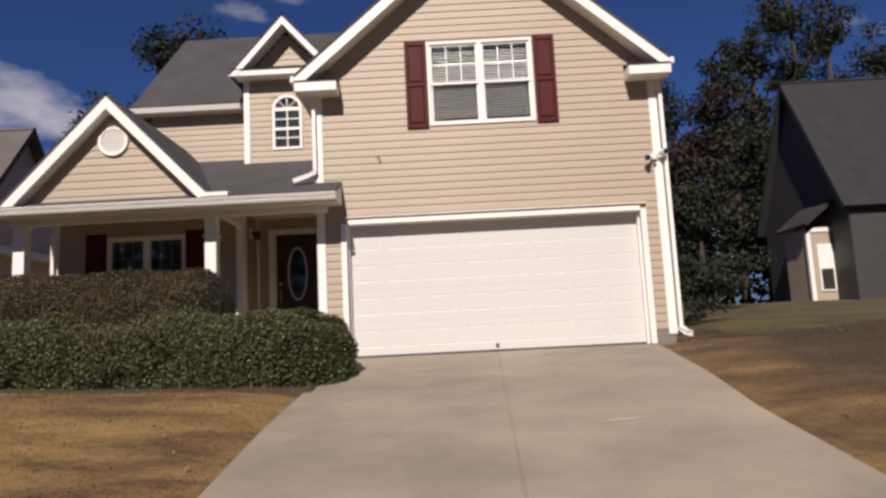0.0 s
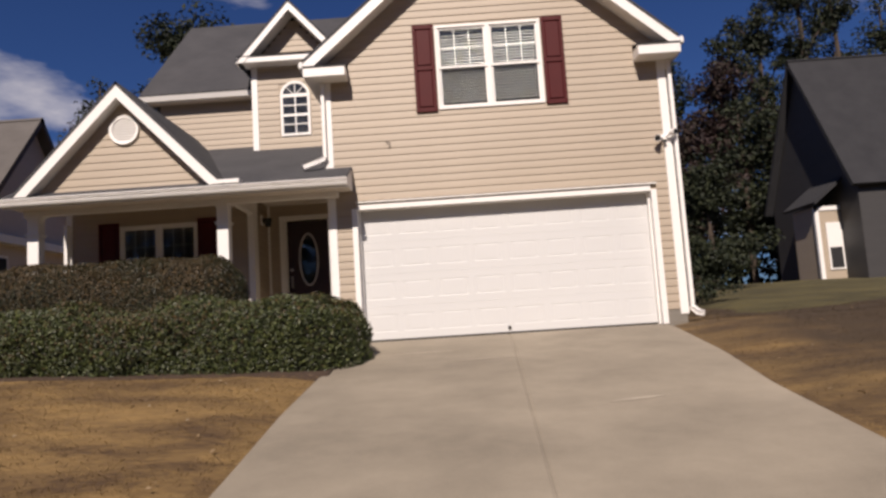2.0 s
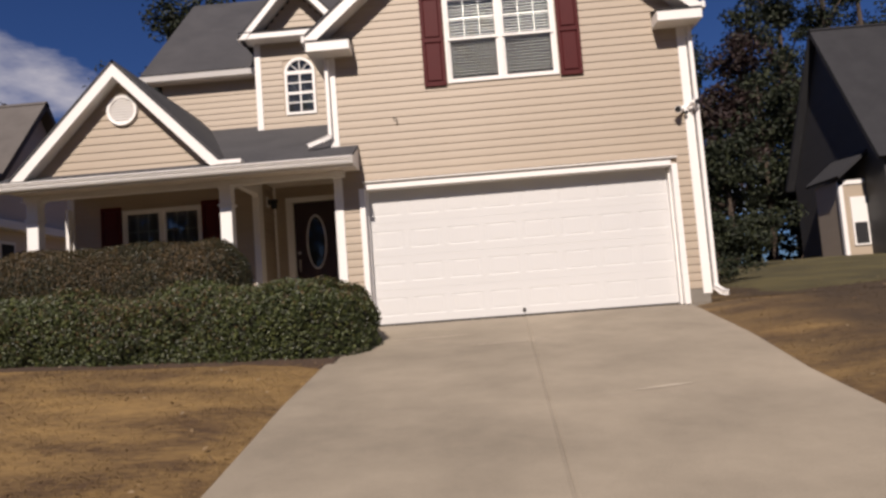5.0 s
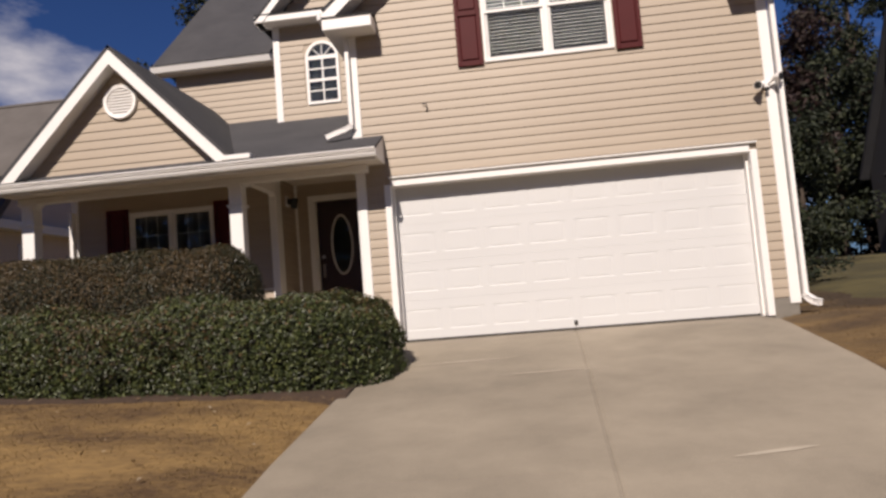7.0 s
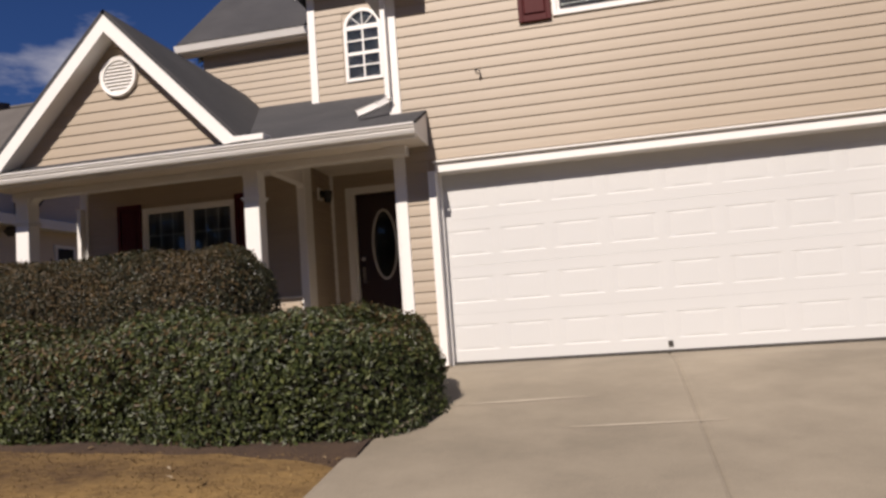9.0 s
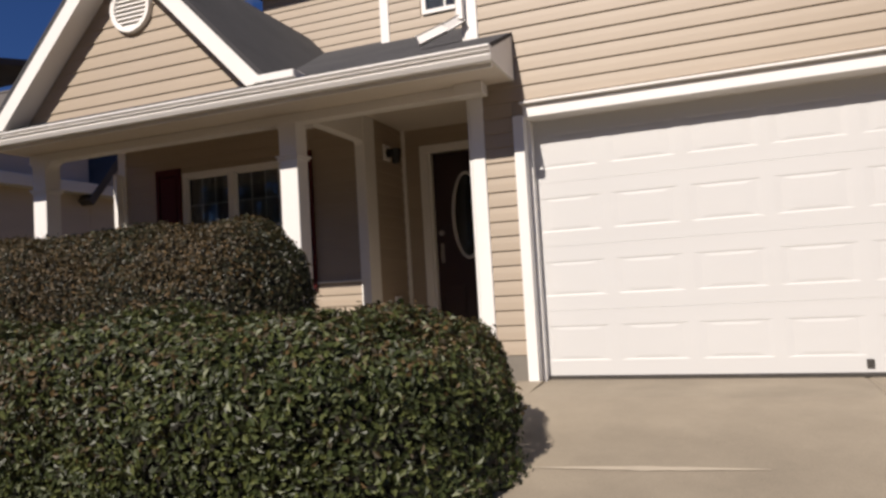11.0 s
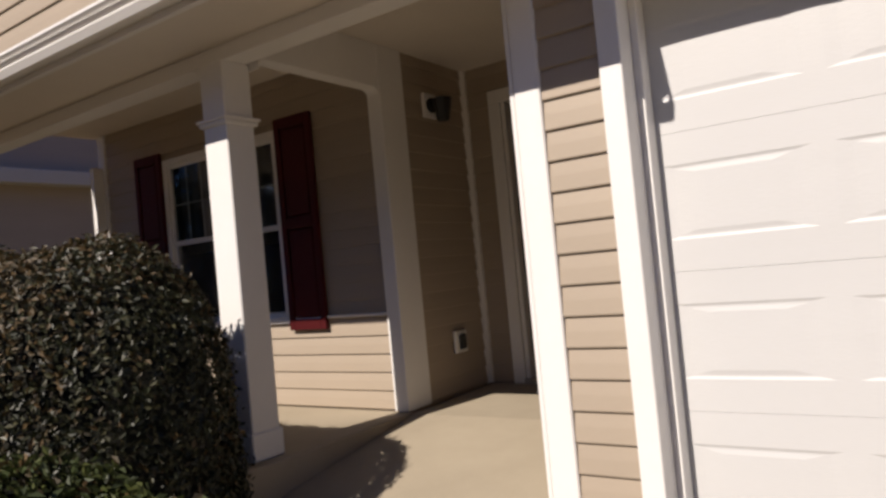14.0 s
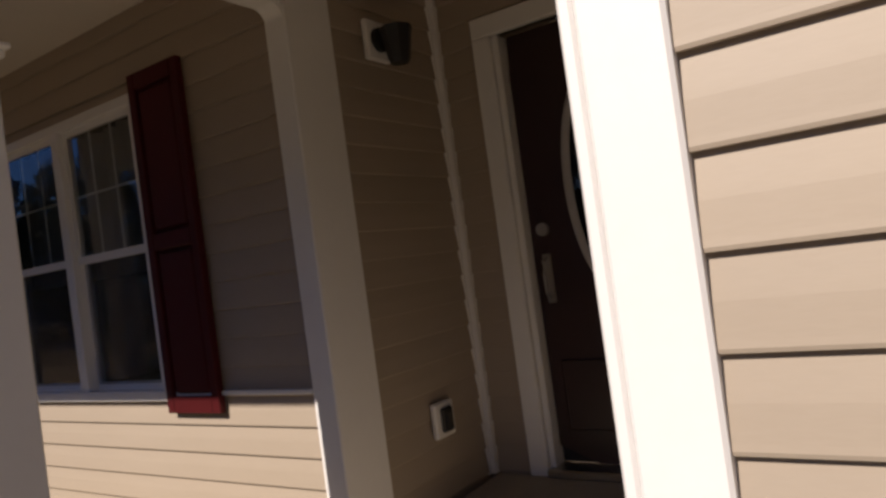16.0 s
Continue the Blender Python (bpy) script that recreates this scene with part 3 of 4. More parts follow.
            a.append(bm.verts.new((math.cos(t) * ro, 0.0, math.sin(t) * ro)))
            b.append(bm.verts.new((math.cos(t) * (ro - 0.01), -0.04, math.sin(t) * (ro - 0.01))))
            c2.append(bm.verts.new((math.cos(t) * ri, -0.034, math.sin(t) * ri)))
        d2 = [bm.verts.new((p.co.x, 0.0, p.co.z)) for p in c2]
        for q in range(32):
            r = (q + 1) % 32
            bm.faces.new((a[q], a[r], b[r], b[q]))
            bm.faces.new((b[q], b[r], c2[r], c2[q]))
            bm.faces.new((c2[q], c2[r], d2[r], d2[q]))
    bmesh.ops.recalc_face_normals(bm, faces=bm.faces)
    part("ring", bm, M_WHITE, v)
    for q in range(9):
        z = -0.17 + q * 0.0425
        hw = math.sqrt(max(0.0, 0.194 ** 2 - z ** 2))
        part("louvre", slab([(-hw, -0.03, z - 0.018), (hw, -0.03, z - 0.018), (hw, -0.003, z + 0.018), (-hw, -0.003, z + 0.018)], 0.005), M_WHITE, v)


def make_post(x, sides=(-1, 1)):
    p = thing("porch_post", "square white porch post with a moulded collar", "post", group="porch posts", at=(x, -0.055, FLOOR))
    part("shaft", box(-0.095, 0.095, -0.095, 0.095, 0, 2.144, 0.006), M_WHITE, p)
    part("base", box(-0.108, 0.108, -0.108, 0.108, 0, 0.15, 0.008), M_WHITE, p)
    bm = box(-0.112, 0.112, -0.112, 0.112, 1.80, 1.825, 0.006)
    box(-0.124, 0.124, -0.124, 0.124, 1.825, 1.842, 0.004, bm)
    part("collar", bm, M_WHITE, p)
    for q in sides:
        pts = [(q * 0.095, 2.144)]
        for n in range(9):
            t = n / 8 * math.pi / 2
            pts.append((q * (0.095 + 0.11 * (1 - math.cos(t))), 2.144 - 0.11 + 0.11 * math.sin(t)))
        part("arch_bracket", prism(pts, -0.07, 0.07), M_WHITE, p)
    return p


make_porch()
make_post(-2.20, (-1,))
make_post(-5.36)


def make_side_arch(y, way):
    """A quarter-round bracket under the beam that runs back from the post to the wall."""
    pts = [(y, 2.438)] + [(y + way * 0.055 * (1 - math.cos(n / 8 * math.pi / 2)), 2.438 - 0.055 + 0.055 * math.sin(n / 8 * math.pi / 2)) for n in range(9)]
    part("arch_bracket", prism(pts, XC - 0.08, XC + 0.02, "x"), M_WHITE, house)


make_side_arch(YW - 0.032, -1)
make_side_arch(0.042, 1)


# ---------- windows ----------
def make_window(name, x0, x1, z0, z1, y, label, units=2, blinds=False, grid_low=False, curtain=False):
    """Double-hung sashes side by side in a white frame, backed by a box coloured near black for the unlit room."""
    w = thing(name, label, "window", "structure")
    f = 0.05
    bm = bmesh.new()
    box(x0, x1, y - 0.032, y + 0.05, z1 - f, z1, 0.004, bm)
    box(x0, x1, y - 0.038, y + 0.05, z0, z0 + f, 0.004, bm)
    box(x0, x0 + f, y - 0.03, y + 0.05, z0 + f, z1 - f, 0.003, bm)
    box(x1 - f, x1, y - 0.03, y + 0.05, z0 + f, z1 - f, 0.003, bm)
    part("window_frame", bm, M_WHITE, w)
    uw = (x1 - x0 - 2 * f - (units - 1) * 0.075) / units
    for u in range(units):
        a = x0 + f + u * (uw + 0.075)
        b = a + uw
        if u:
            part("mullion", box(a - 0.075, a, y - 0.034, y + 0.05, z0 + f, z1 - f, 0.004), M_WHITE, w)
        zm = (z0 + z1) / 2
        for lo, hi, yy, grid in ((zm - 0.02, z1 - f, y - 0.004, True), (z0 + f, zm + 0.022, y + 0.022, grid_low)):
            t = 0.032
            bm = bmesh.new()
            box(a, a + t, yy, yy + 0.024, lo, hi, 0, bm)
            box(b - t, b, yy, yy + 0.024, lo, hi, 0, bm)
            box(a + t, b - t, yy, yy + 0.024, hi - t, hi, 0, bm)
            box(a + t, b - t, yy, yy + 0.024, lo, lo + t + 0.008, 0, bm)
            sash = part("sash", bm, M_WHITE, w)
            pane = part("pane", box(a + t, b - t, yy + 0.009, yy + 0.013, lo + t, hi - t), M_GLASS, sash)
            pane.visible_shadow = False
            if not grid:
                part("insect_screen", box(a + t, b - t, yy - 0.012, yy - 0.010, lo + t, hi - t), M_SCREEN, sash)
            if grid:
                for k in (1, 2):
                    xx = a + t + (b - a - 2 * t) * k / 3
                    part("muntin", box(xx - 0.006, xx + 0.006, yy + 0.015, yy + 0.02, lo + t, hi - t), M_WHITE, sash)
                zz = (lo + hi) / 2
                part("muntin", box(a + t, b - t, yy + 0.0145, yy + 0.0205, zz - 0.006, zz + 0.006), M_WHITE, sash)
        if blinds:
            bl = part("blind", box(a + 0.01, b - 0.01, y + 0.055, y + 0.075, z1 - f - 0.04, z1 - f), M_BLIND, w)
            n = int((z1 - z0 - 0.2) / 0.05)
            for q in range(n):
                zz = z1 - f - 0.065 - q * 0.05
                tip = 0.004 * math.sin(q * 2.3 + u)
                part("slat", slab([(a + 0.012, y + 0.055, zz - 0.013 + tip), (b - 0.012, y + 0.055, zz - 0.013 - tip), (b - 0.012, y + 0.083, zz + 0.013 - tip), (a + 0.012, y + 0.083, zz + 0.013 + tip)], 0.002), M_BLIND, bl)
    if curtain:
        # gathered cloth hung behind the upper sashes
        bm = bmesh.new()
        rows = []
        for z in (zm - 0.1, z1 - f):
            rows.append([bm.verts.new((xx, y + 0.14 + 0.022 * math.sin(xx * 41) + 0.012 * math.sin(xx * 17), z)) for xx in np.linspace(x0 + 0.03, x1 - 0.03, 90)])
        for i in range(89):
            bm.faces.new((rows[0][i], rows[0][i + 1], rows[1][i + 1], rows[1][i]))
        bmesh.ops.solidify(bm, geom=bm.faces[:], thickness=0.002)
        part("curtain", bm, M_CURT, w, "pale gathered curtain", smooth=True)
    # box behind the sashes, the room's shade put into its colour
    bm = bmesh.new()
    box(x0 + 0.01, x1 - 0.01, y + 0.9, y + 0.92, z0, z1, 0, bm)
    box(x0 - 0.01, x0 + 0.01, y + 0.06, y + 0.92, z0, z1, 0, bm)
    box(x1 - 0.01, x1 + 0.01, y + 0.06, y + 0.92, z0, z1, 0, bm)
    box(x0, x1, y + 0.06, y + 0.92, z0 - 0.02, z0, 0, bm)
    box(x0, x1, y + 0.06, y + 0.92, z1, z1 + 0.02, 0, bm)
    part("dark_backing", bm, M_DARK, w)
    return w


def make_shutter(x0, x1, z0, z1, y):
    s = thing("shutter", "dark red raised-panel vinyl window shutter", "shutter", group="window shutters", at=((x0 + x1) / 2, y, z0))
    hw, h = (x1 - x0) / 2, z1 - z0
    bm = bmesh.new()
    st, rl = 0.05, 0.075
    box(-hw, -hw + st, -0.034, 0, 0, h, 0.004, bm)
    box(hw - st, hw, -0.034, 0, 0, h, 0.004, bm)
    for a, b in ((0, rl), (h * 0.5 - rl / 2, h * 0.5 + rl / 2), (h - rl, h)):
        box(-hw + st, hw - st, -0.034, 0, a, b, 0.004, bm)
    part("frame", bm, M_SHUT, s)
    for a, b in ((rl, h * 0.5 - rl / 2), (h * 0.5 + rl / 2, h - rl)):
        part("panel", box(-hw + st + 0.012, hw - st - 0.012, -0.028, -0.005, a + 0.012, b - 0.012, 0.012), M_SHUT, s)
        part("panel_back", box(-hw + st, hw - st, -0.008, 0, a, b), M_SHUT, s)


make_window("window_1", 1.49, 3.29, 3.80, 5.28, 0.0, "white twin double-hung window with closed blinds", blinds=True)
make_shutter(1.11, 1.475, 3.77, 5.30, -0.021)
make_shutter(3.305, 3.67, 3.77, 5.30, -0.021)
make_window("window_2", WX0, WX1, WZ0, WZ1, YW, "white twin double-hung window with grilles over dark screens", curtain=True)
make_shutter(-3.05, -2.68, 0.85, 2.42, YW - 0.021)
make_shutter(-4.87, -4.50, 0.85, 2.42, YW - 0.021)
# white strip paints the bright line where the porch shadow ends
part("shade_line_strip", box(WX1, XC - 0.09, YW - 0.035, YW - 0.019, 0.925, 0.945, 0.003), M_WHITE, house)


# ---------- front door ----------
def make_front_door():
    d0, d1, y = -1.72, -0.84, YD
    for a, b, lo, hi in ((d0 - 0.10, d0, FLOOR, 2.43), (d1, d1 + 0.10, FLOOR, 2.43), (d0 - 0.10, d1 + 0.10, 2.43, 2.53)):
        part("door_casing", box(a, b, y - 0.03, y + 0.06, lo, hi, 0.005), M_WHITE, house)
    for a, b in ((d0, d0 + 0.03), (d1 - 0.03, d1)):
        part("door_jamb", box(a, b, y + 0.0, y + 0.14, FLOOR, 2.43, 0.003), M_WHITE, house)
    part("threshold", box(d0, d1, y - 0.05, y + 0.14, FLOOR + 0.002, FLOOR + 0.04, 0.006), M_METAL, house)
    d = thing("front_door", "dark maroon panel front door with an oval glass light, closed", "door", at=((d0 + d1) / 2, y + 0.07, FLOOR + 0.045))
    hw, h = (d1 - d0) / 2 - 0.033, 2.43 - FLOOR - 0.05
    cz, a, b, seg = h * 0.635, 0.17, 0.50, 40
    # leaf with an oval hole
    bm = bmesh.new()
    ring = [bm.verts.new((math.cos(2 * math.pi * k / seg) * a, 0, cz + math.sin(2 * math.pi * k / seg) * b)) for k in range(seg)]
    def edge_pt(k):
        t = 2 * math.pi * k / seg
        cx, sz = math.cos(t), math.sin(t)
        sc = min(hw / abs(cx) if abs(cx) > 1e-6 else 1e9, ((h - cz) if sz > 0 else cz) / abs(sz) if abs(sz) > 1e-6 else 1e9)
        return (cx * sc, 0, cz + sz * sc)
    outer = [bm.verts.new(edge_pt(k)) for k in range(seg)]
    for k in range(seg):
        bm.faces.new((ring[k], ring[(k + 1) % seg], outer[(k + 1) % seg], outer[k]))
    r = bmesh.ops.extrude_face_region(bm, geom=bm.faces[:])
    for v in [g for g in r["geom"] if isinstance(g, bmesh.types.BMVert)]:
        v.co.y += 0.045
    bmesh.ops.recalc_face_normals(bm, faces=bm.faces)
    leaf = part("leaf", bm, M_FDOOR, d)
    # dark sheet fills the corners and paints the shade behind the oval
    part("corner_fill", box(-hw, hw, 0.02, 0.044, 0, h), M_DARK, d)
    bm = bmesh.new()
    for ra, rb, ya in ((1.0, 1.0, -0.012),):
        o = [bm.verts.new((math.cos(2 * math.pi * k / seg) * (a + 0.03), -0.001, cz + math.sin(2 * math.pi * k / seg) * (b + 0.03))) for k in range(seg)]
        m = [bm.verts.new((math.cos(2 * math.pi * k / seg) * (a + 0.01), -0.016, cz + math.sin(2 * math.pi * k / seg) * (b + 0.01))) for k in range(seg)]
        i = [bm.verts.new((math.cos(2 * math.pi * k / seg) * (a - 0.012), 0.004, cz + math.sin(2 * math.pi * k / seg) * (b - 0.012))) for k in range(seg)]
        for k in range(seg):
            q = (k + 1) % seg
            bm.faces.new((o[k], o[q], m[q], m[k]))
            bm.faces.new((m[k], m[q], i[q], i[k]))
    bmesh.ops.recalc_face_normals(bm, faces=bm.faces)
    part("oval_frame", bm, M_OVAL, d, "grey oval moulding", smooth=True)
    bm = bmesh.new()
    bm.faces.new([bm.verts.new((math.cos(2 * math.pi * k / seg) * a, 0.008, cz + math.sin(2 * math.pi * k / seg) * b)) for k in range(seg)])
    part("oval_glass", bm, M_GLASS, d)
    for sx in (-1, 1):
        part("lower_panel", box(sx * 0.21 - 0.13, sx * 0.21 + 0.13, -0.008, 0.0, 0.16, 0.5, 0.007), M_FDOOR, d)
    # handle set
    hs = part("handle_set", box(-hw + 0.045, -hw + 0.09, -0.012, 0.0, 0.78, 1.02, 0.006), M_METAL, d, "brushed metal handle set")
    part("grip", tube([(-hw + 0.068, -0.01, 1.0), (-hw + 0.068, -0.05, 0.985), (-hw + 0.068, -0.055, 0.92), (-hw + 0.068, -0.05, 0.83), (-hw + 0.068, -0.01, 0.80)], 0.009), M_METAL, hs)
    part("deadbolt", tube([(-hw + 0.068, 0.0, 1.14), (-hw + 0.068, -0.02, 1.14)], 0.032, 14), M_METAL, d)


make_front_door()


def make_wall_light():
    e = thing("wall_lantern", "small black porch lantern on a white wall block", "wall light", at=(XC + 0.02, 1.62, 2.39))
    part("mounting_block", box(0, 0.03, -0.08, 0.08, -0.09, 0.09, 0.006), M_WHITE, e)
    part("back_plate", tube([(0.03, 0, 0), (0.05, 0, 0)], 0.055, 16), M_BLACK, e)
    part("arm", tube([(0.05, 0, 0.0), (0.10, 0, 0.03), (0.13, 0, 0.02)], 0.009), M_BLACK, e)
    bm = tube([(0.13, 0, -0.13), (0.13, 0, -0.11), (0.13, 0, 0.0), (0.13, 0, 0.03), (0.13, 0, 0.05)], [0.04, 0.05, 0.068, 0.075, 0.015], 8)
    part("lantern_body", bm, M_BLACK, e)
    o = thing("outlet_box", "weatherproof outlet cover on a white wall block", "outlet", at=(XC + 0.02, 1.74, 0.655))
    part("mounting_block", box(0, 0.028, -0.075, 0.075, -0.08, 0.08, 0.006), M_WHITE, o)
    part("cover", box(0.028, 0.05, -0.04, 0.04, -0.055, 0.055, 0.008), M_BLACK, o)
    part("receptacle", box(0.05, 0.056, -0.018, 0.018, -0.035, 0.035, 0.003), M_SEAL, o)


make_wall_light()


# ---------- upper storey: main wall, tower and roofs ----------
def make_upper():
    ym, yt = 2.8, 2.3
    wx0, tx0, tx1 = -4.40, -2.29, XL + 0.02
    w = part("wall", box(wx0, tx0, ym + 0.001, ym + 0.16, 2.8, 5.45), M_SIDING, house)
    siding(w, "main", (wx0, ym), (tx0, ym), 3.0, 5.16, (0, -1))
    part("side_wall", box(wx0, wx0 + 0.16, ym + 0.16, 9, 2.8, 5.5), M_SIDING, house)
    # tower with a pediment
    ax, az0, az1, aw = -1.43, 4.19, 5.03, 0.30
    t = part("wall", box(tx0, tx1, yt + 0.002, yt + 0.1, 3.6, 5.85), M_SIDING, house)
    siding(t, "tower", (tx0, yt), (tx1, yt), 3.68, 5.68, (0, -1), lambda z: [(0.1, ax - aw - 0.03 - tx0), (ax + aw + 0.03 - tx0, tx1 - tx0)] if az0 - 0.05 < z < az1 + aw else [(0.1, tx1 - tx0)])
    part("side_wall", box(tx0, tx0 + 0.1, yt + 0.1, ym + 0.1, 3.7, 5.9), M_SIDING, house)
    part("corner_board", box(tx0 - 0.02, tx0 + 0.1, yt - 0.028, yt + 0.1, 3.72, 5.68, 0.005), M_WHITE, house)
    # arched window
    wn2 = thing("window_3", "white arched-top window with a grille in the stair tower", "window", "structure")
    bm = bmesh.new()
    seg = 16
    out = [(ax - aw, az0)] + [(ax - aw * math.cos(math.pi * k / seg), az1 + aw * math.sin(math.pi * k / seg)) for k in range(seg + 1)] + [(ax + aw, az0)]
    inn = [(ax - aw + 0.05, az0 + 0.05)] + [(ax - (aw - 0.05) * math.cos(math.pi * k / seg), az1 + (aw - 0.05) * math.sin(math.pi * k / seg)) for k in range(seg + 1)] + [(ax + aw - 0.05, az0 + 0.05)]
    yo, yi = yt - 0.035, yt + 0.0
    A, B = [bm.verts.new((p[0], yo, p[1])) for p in out], [bm.verts.new((p[0], yo, p[1])) for p in inn]
    C, D = [bm.verts.new((p[0], yi, p[1])) for p in out], [bm.verts.new((p[0], yi, p[1])) for p in inn]
    for k in range(len(out)):
        q = (k + 1) % len(out)
        bm.faces.new((A[k], A[q], B[q], B[k]))
        bm.faces.new((A[k], A[q], C[q], C[k]))
        bm.faces.new((B[k], B[q], D[q], D[k]))
    bmesh.ops.recalc_face_normals(bm, faces=bm.faces)
    part("window_frame", bm, M_WHITE, wn2)
    bm = bmesh.new()
    bm.faces.new([bm.verts.new((p[0], yt - 0.012, p[1])) for p in inn])
    part("pane", bm, M_GLASS, wn2)
    # thin near-black plate paints the shade behind the arched pane
    part("dark_backing", prism(inn, yt - 0.002, yt + 0.0015), M_DARK, wn2)
    part("transom", box(ax - aw + 0.05, ax + aw - 0.05, yt - 0.03, yt - 0.013, az1 - 0.035, az1 + 0.035), M_WHITE, wn2)
    zm = (az0 + az1) / 2 + 0.01
    part("meeting_rail", box(ax - aw + 0.05, ax + aw - 0.05, yt - 0.028, yt - 0.013, zm - 0.025, zm + 0.025), M_WHITE, wn2)
    part("muntin", box(ax - 0.012, ax + 0.012, yt - 0.0265, yt - 0.013, az0 + 0.05, az1), M_WHITE, wn2)
    for zz in ((az0 + 0.05 + zm) / 2, (zm + az1) / 2):
        part("muntin", box(ax - aw + 0.05, ax + aw - 0.05, yt - 0.0255, yt - 0.0135, zz - 0.011, zz + 0.011), M_WHITE, wn2)
    for ang in (45, 90, 135):
        c, sn = math.cos(radians(ang)), math.sin(radians(ang))
        part("fan_muntin", tube([(ax, yt - 0.02, az1), (ax + c * (aw - 0.05), yt - 0.02, az1 + sn * (aw - 0.05))], 0.010, 6), M_WHITE, wn2)
    # pediment gable over the tower
    px, pz, ph, pb = -1.43, 6.94, 1.06, 5.66
    ps = (pz - pb - 0.06) / ph
    yf = yt - 0.32
    part("pediment_return", box(px - ph - 0.02, px + ph, yf, yt + 0.05, pb, pb + 0.14, 0.01), M_WHITE, house)
    part("pediment_roof", slab([(px - ph - 0.02, yf - 0.03, pb + 0.142), (px + ph, yf - 0.03, pb + 0.142), (px + ph, yt + 0.05, pb + 0.25), (px - ph - 0.02, yt + 0.05, pb + 0.25)], 0.012), M_ROOF, house)
    pw = part("pediment_wall", prism([(px - ph + 0.25, pb + 0.16), (px + ph - 0.25, pb + 0.16), (px, pz - 0.3)], yt + 0.06, yt + 0.12), M_SIDING, house)
    siding(pw, "pediment", (px - ph, yt + 0.06), (px + ph, yt + 0.06), pb + 0.2, pz - 0.3, (0, -1), lambda z: [((z - pb) / ps + 0.14, 2 * ph - (z - pb) / ps - 0.14)] if (z - pb) / ps + 0.2 < ph else [])
    for s in (-1, 1):
        xe, ze = px + s * (ph + 0.04), pb + 0.05
        part("roof_slope", slab([(xe, yf - 0.02, ze), (px, yf - 0.02, pz), (px, 4.6, pz), (xe, 4.6, ze)], 0.04), M_ROOF, house)
        part("rake_board", prism([(xe, ze - 0.045), (px, pz - 0.045), (px, pz - 0.22), (px + s * (ph - 0.12), ze - 0.045)], yf - 0.015, yf + 0.01), M_WHITE, house)
        part("rake_soffit", prism([(xe, ze - 0.05), (px, pz - 0.20), (px, pz - 0.22), (px + s * (ph - 0.08), ze - 0.05)], yf + 0.011, yt + 0.05), M_WHITE, house)
    # main hip roof with its gutter
    ge, gy = 5.28, 2.56
    xl, xr, xrdg0, yr, zr = -4.75, 1.0, -4.71, 5.6, 8.14
    yb = 11.0
    part("main_roof", slab([(xl, gy, ge + 0.06), (xr, gy, ge + 0.06), (xr, yr, zr), (xrdg0, yr, zr)], 0.05), M_ROOF, house)
    part("main_roof", slab([(xl, gy, ge + 0.06), (xrdg0, yr, zr), (xl, yb, ge + 0.06)], 0.05), M_ROOF, house)
    part("main_roof", slab([(xl, yb, ge + 0.06), (xrdg0, yr, zr), (xr, yr, zr), (xr, yb, ge + 0.06)], 0.05), M_ROOF, house)
    part("soffit", box(xl + 0.02, tx0, gy + 0.05, ym, ge - 0.11, ge - 0.09), M_SOFFIT, house)
    part("fascia", box(xl + 0.02, tx0 - 0.03, gy + 0.02, gy + 0.045, ge - 0.12, ge + 0.03), M_WHITE, house)
    part("gutter", prism([(gy + 0.018, ge - 0.10), (gy - 0.05, ge - 0.10), (gy - 0.09, ge + 0.0), (gy - 0.075, ge + 0.0), (gy - 0.045, ge - 0.085), (gy + 0.018, ge - 0.085)], xl, tx0 - 0.03, "x"), M_WHITE, house)


make_upper()


def make_downspout(name, pts, label):
    d = thing(name, label, "downspout", "")
    bm = bmesh.new()
    for i, (p, q) in enumerate(zip(pts, pts[1:])):
        p, q = Vector(p), Vector(q)
        dr = (q - p).normalized()
        p2, q2 = p - dr * 0.012, q + dr * 0.012
        rot = dr.to_track_quat("Z", "Y").to_matrix()
        r = bmesh.ops.create_cube(bm, size=1)
        for v in r["verts"]:
            v.co = (p2 + q2) / 2 + rot @ Vector((v.co.x * 0.058, v.co.y * 0.075, v.co.z * (q2 - p2).length))
        bmesh.ops.bevel(bm, geom=list({e for v in r["verts"] for e in v.link_edges}), offset=0.008, segments=1, affect="EDGES")
    part("pipe", bm, M_WHITE, d)
    return d


make_downspout("downspout", [(5.385, -0.045, 4.42), (5.385, -0.045, 0.22), (5.44, -0.16, 0.14), (5.47, -0.24, 0.12)], "white aluminium downspout at the garage corner")
make_downspout("downspout", [(-0.46, -0.07, 4.33), (-0.46, -0.07, 3.10), (-0.58, -0.14, 3.02), (-0.80, -0.2, 2.93)], "white downspout ending on the porch roof")


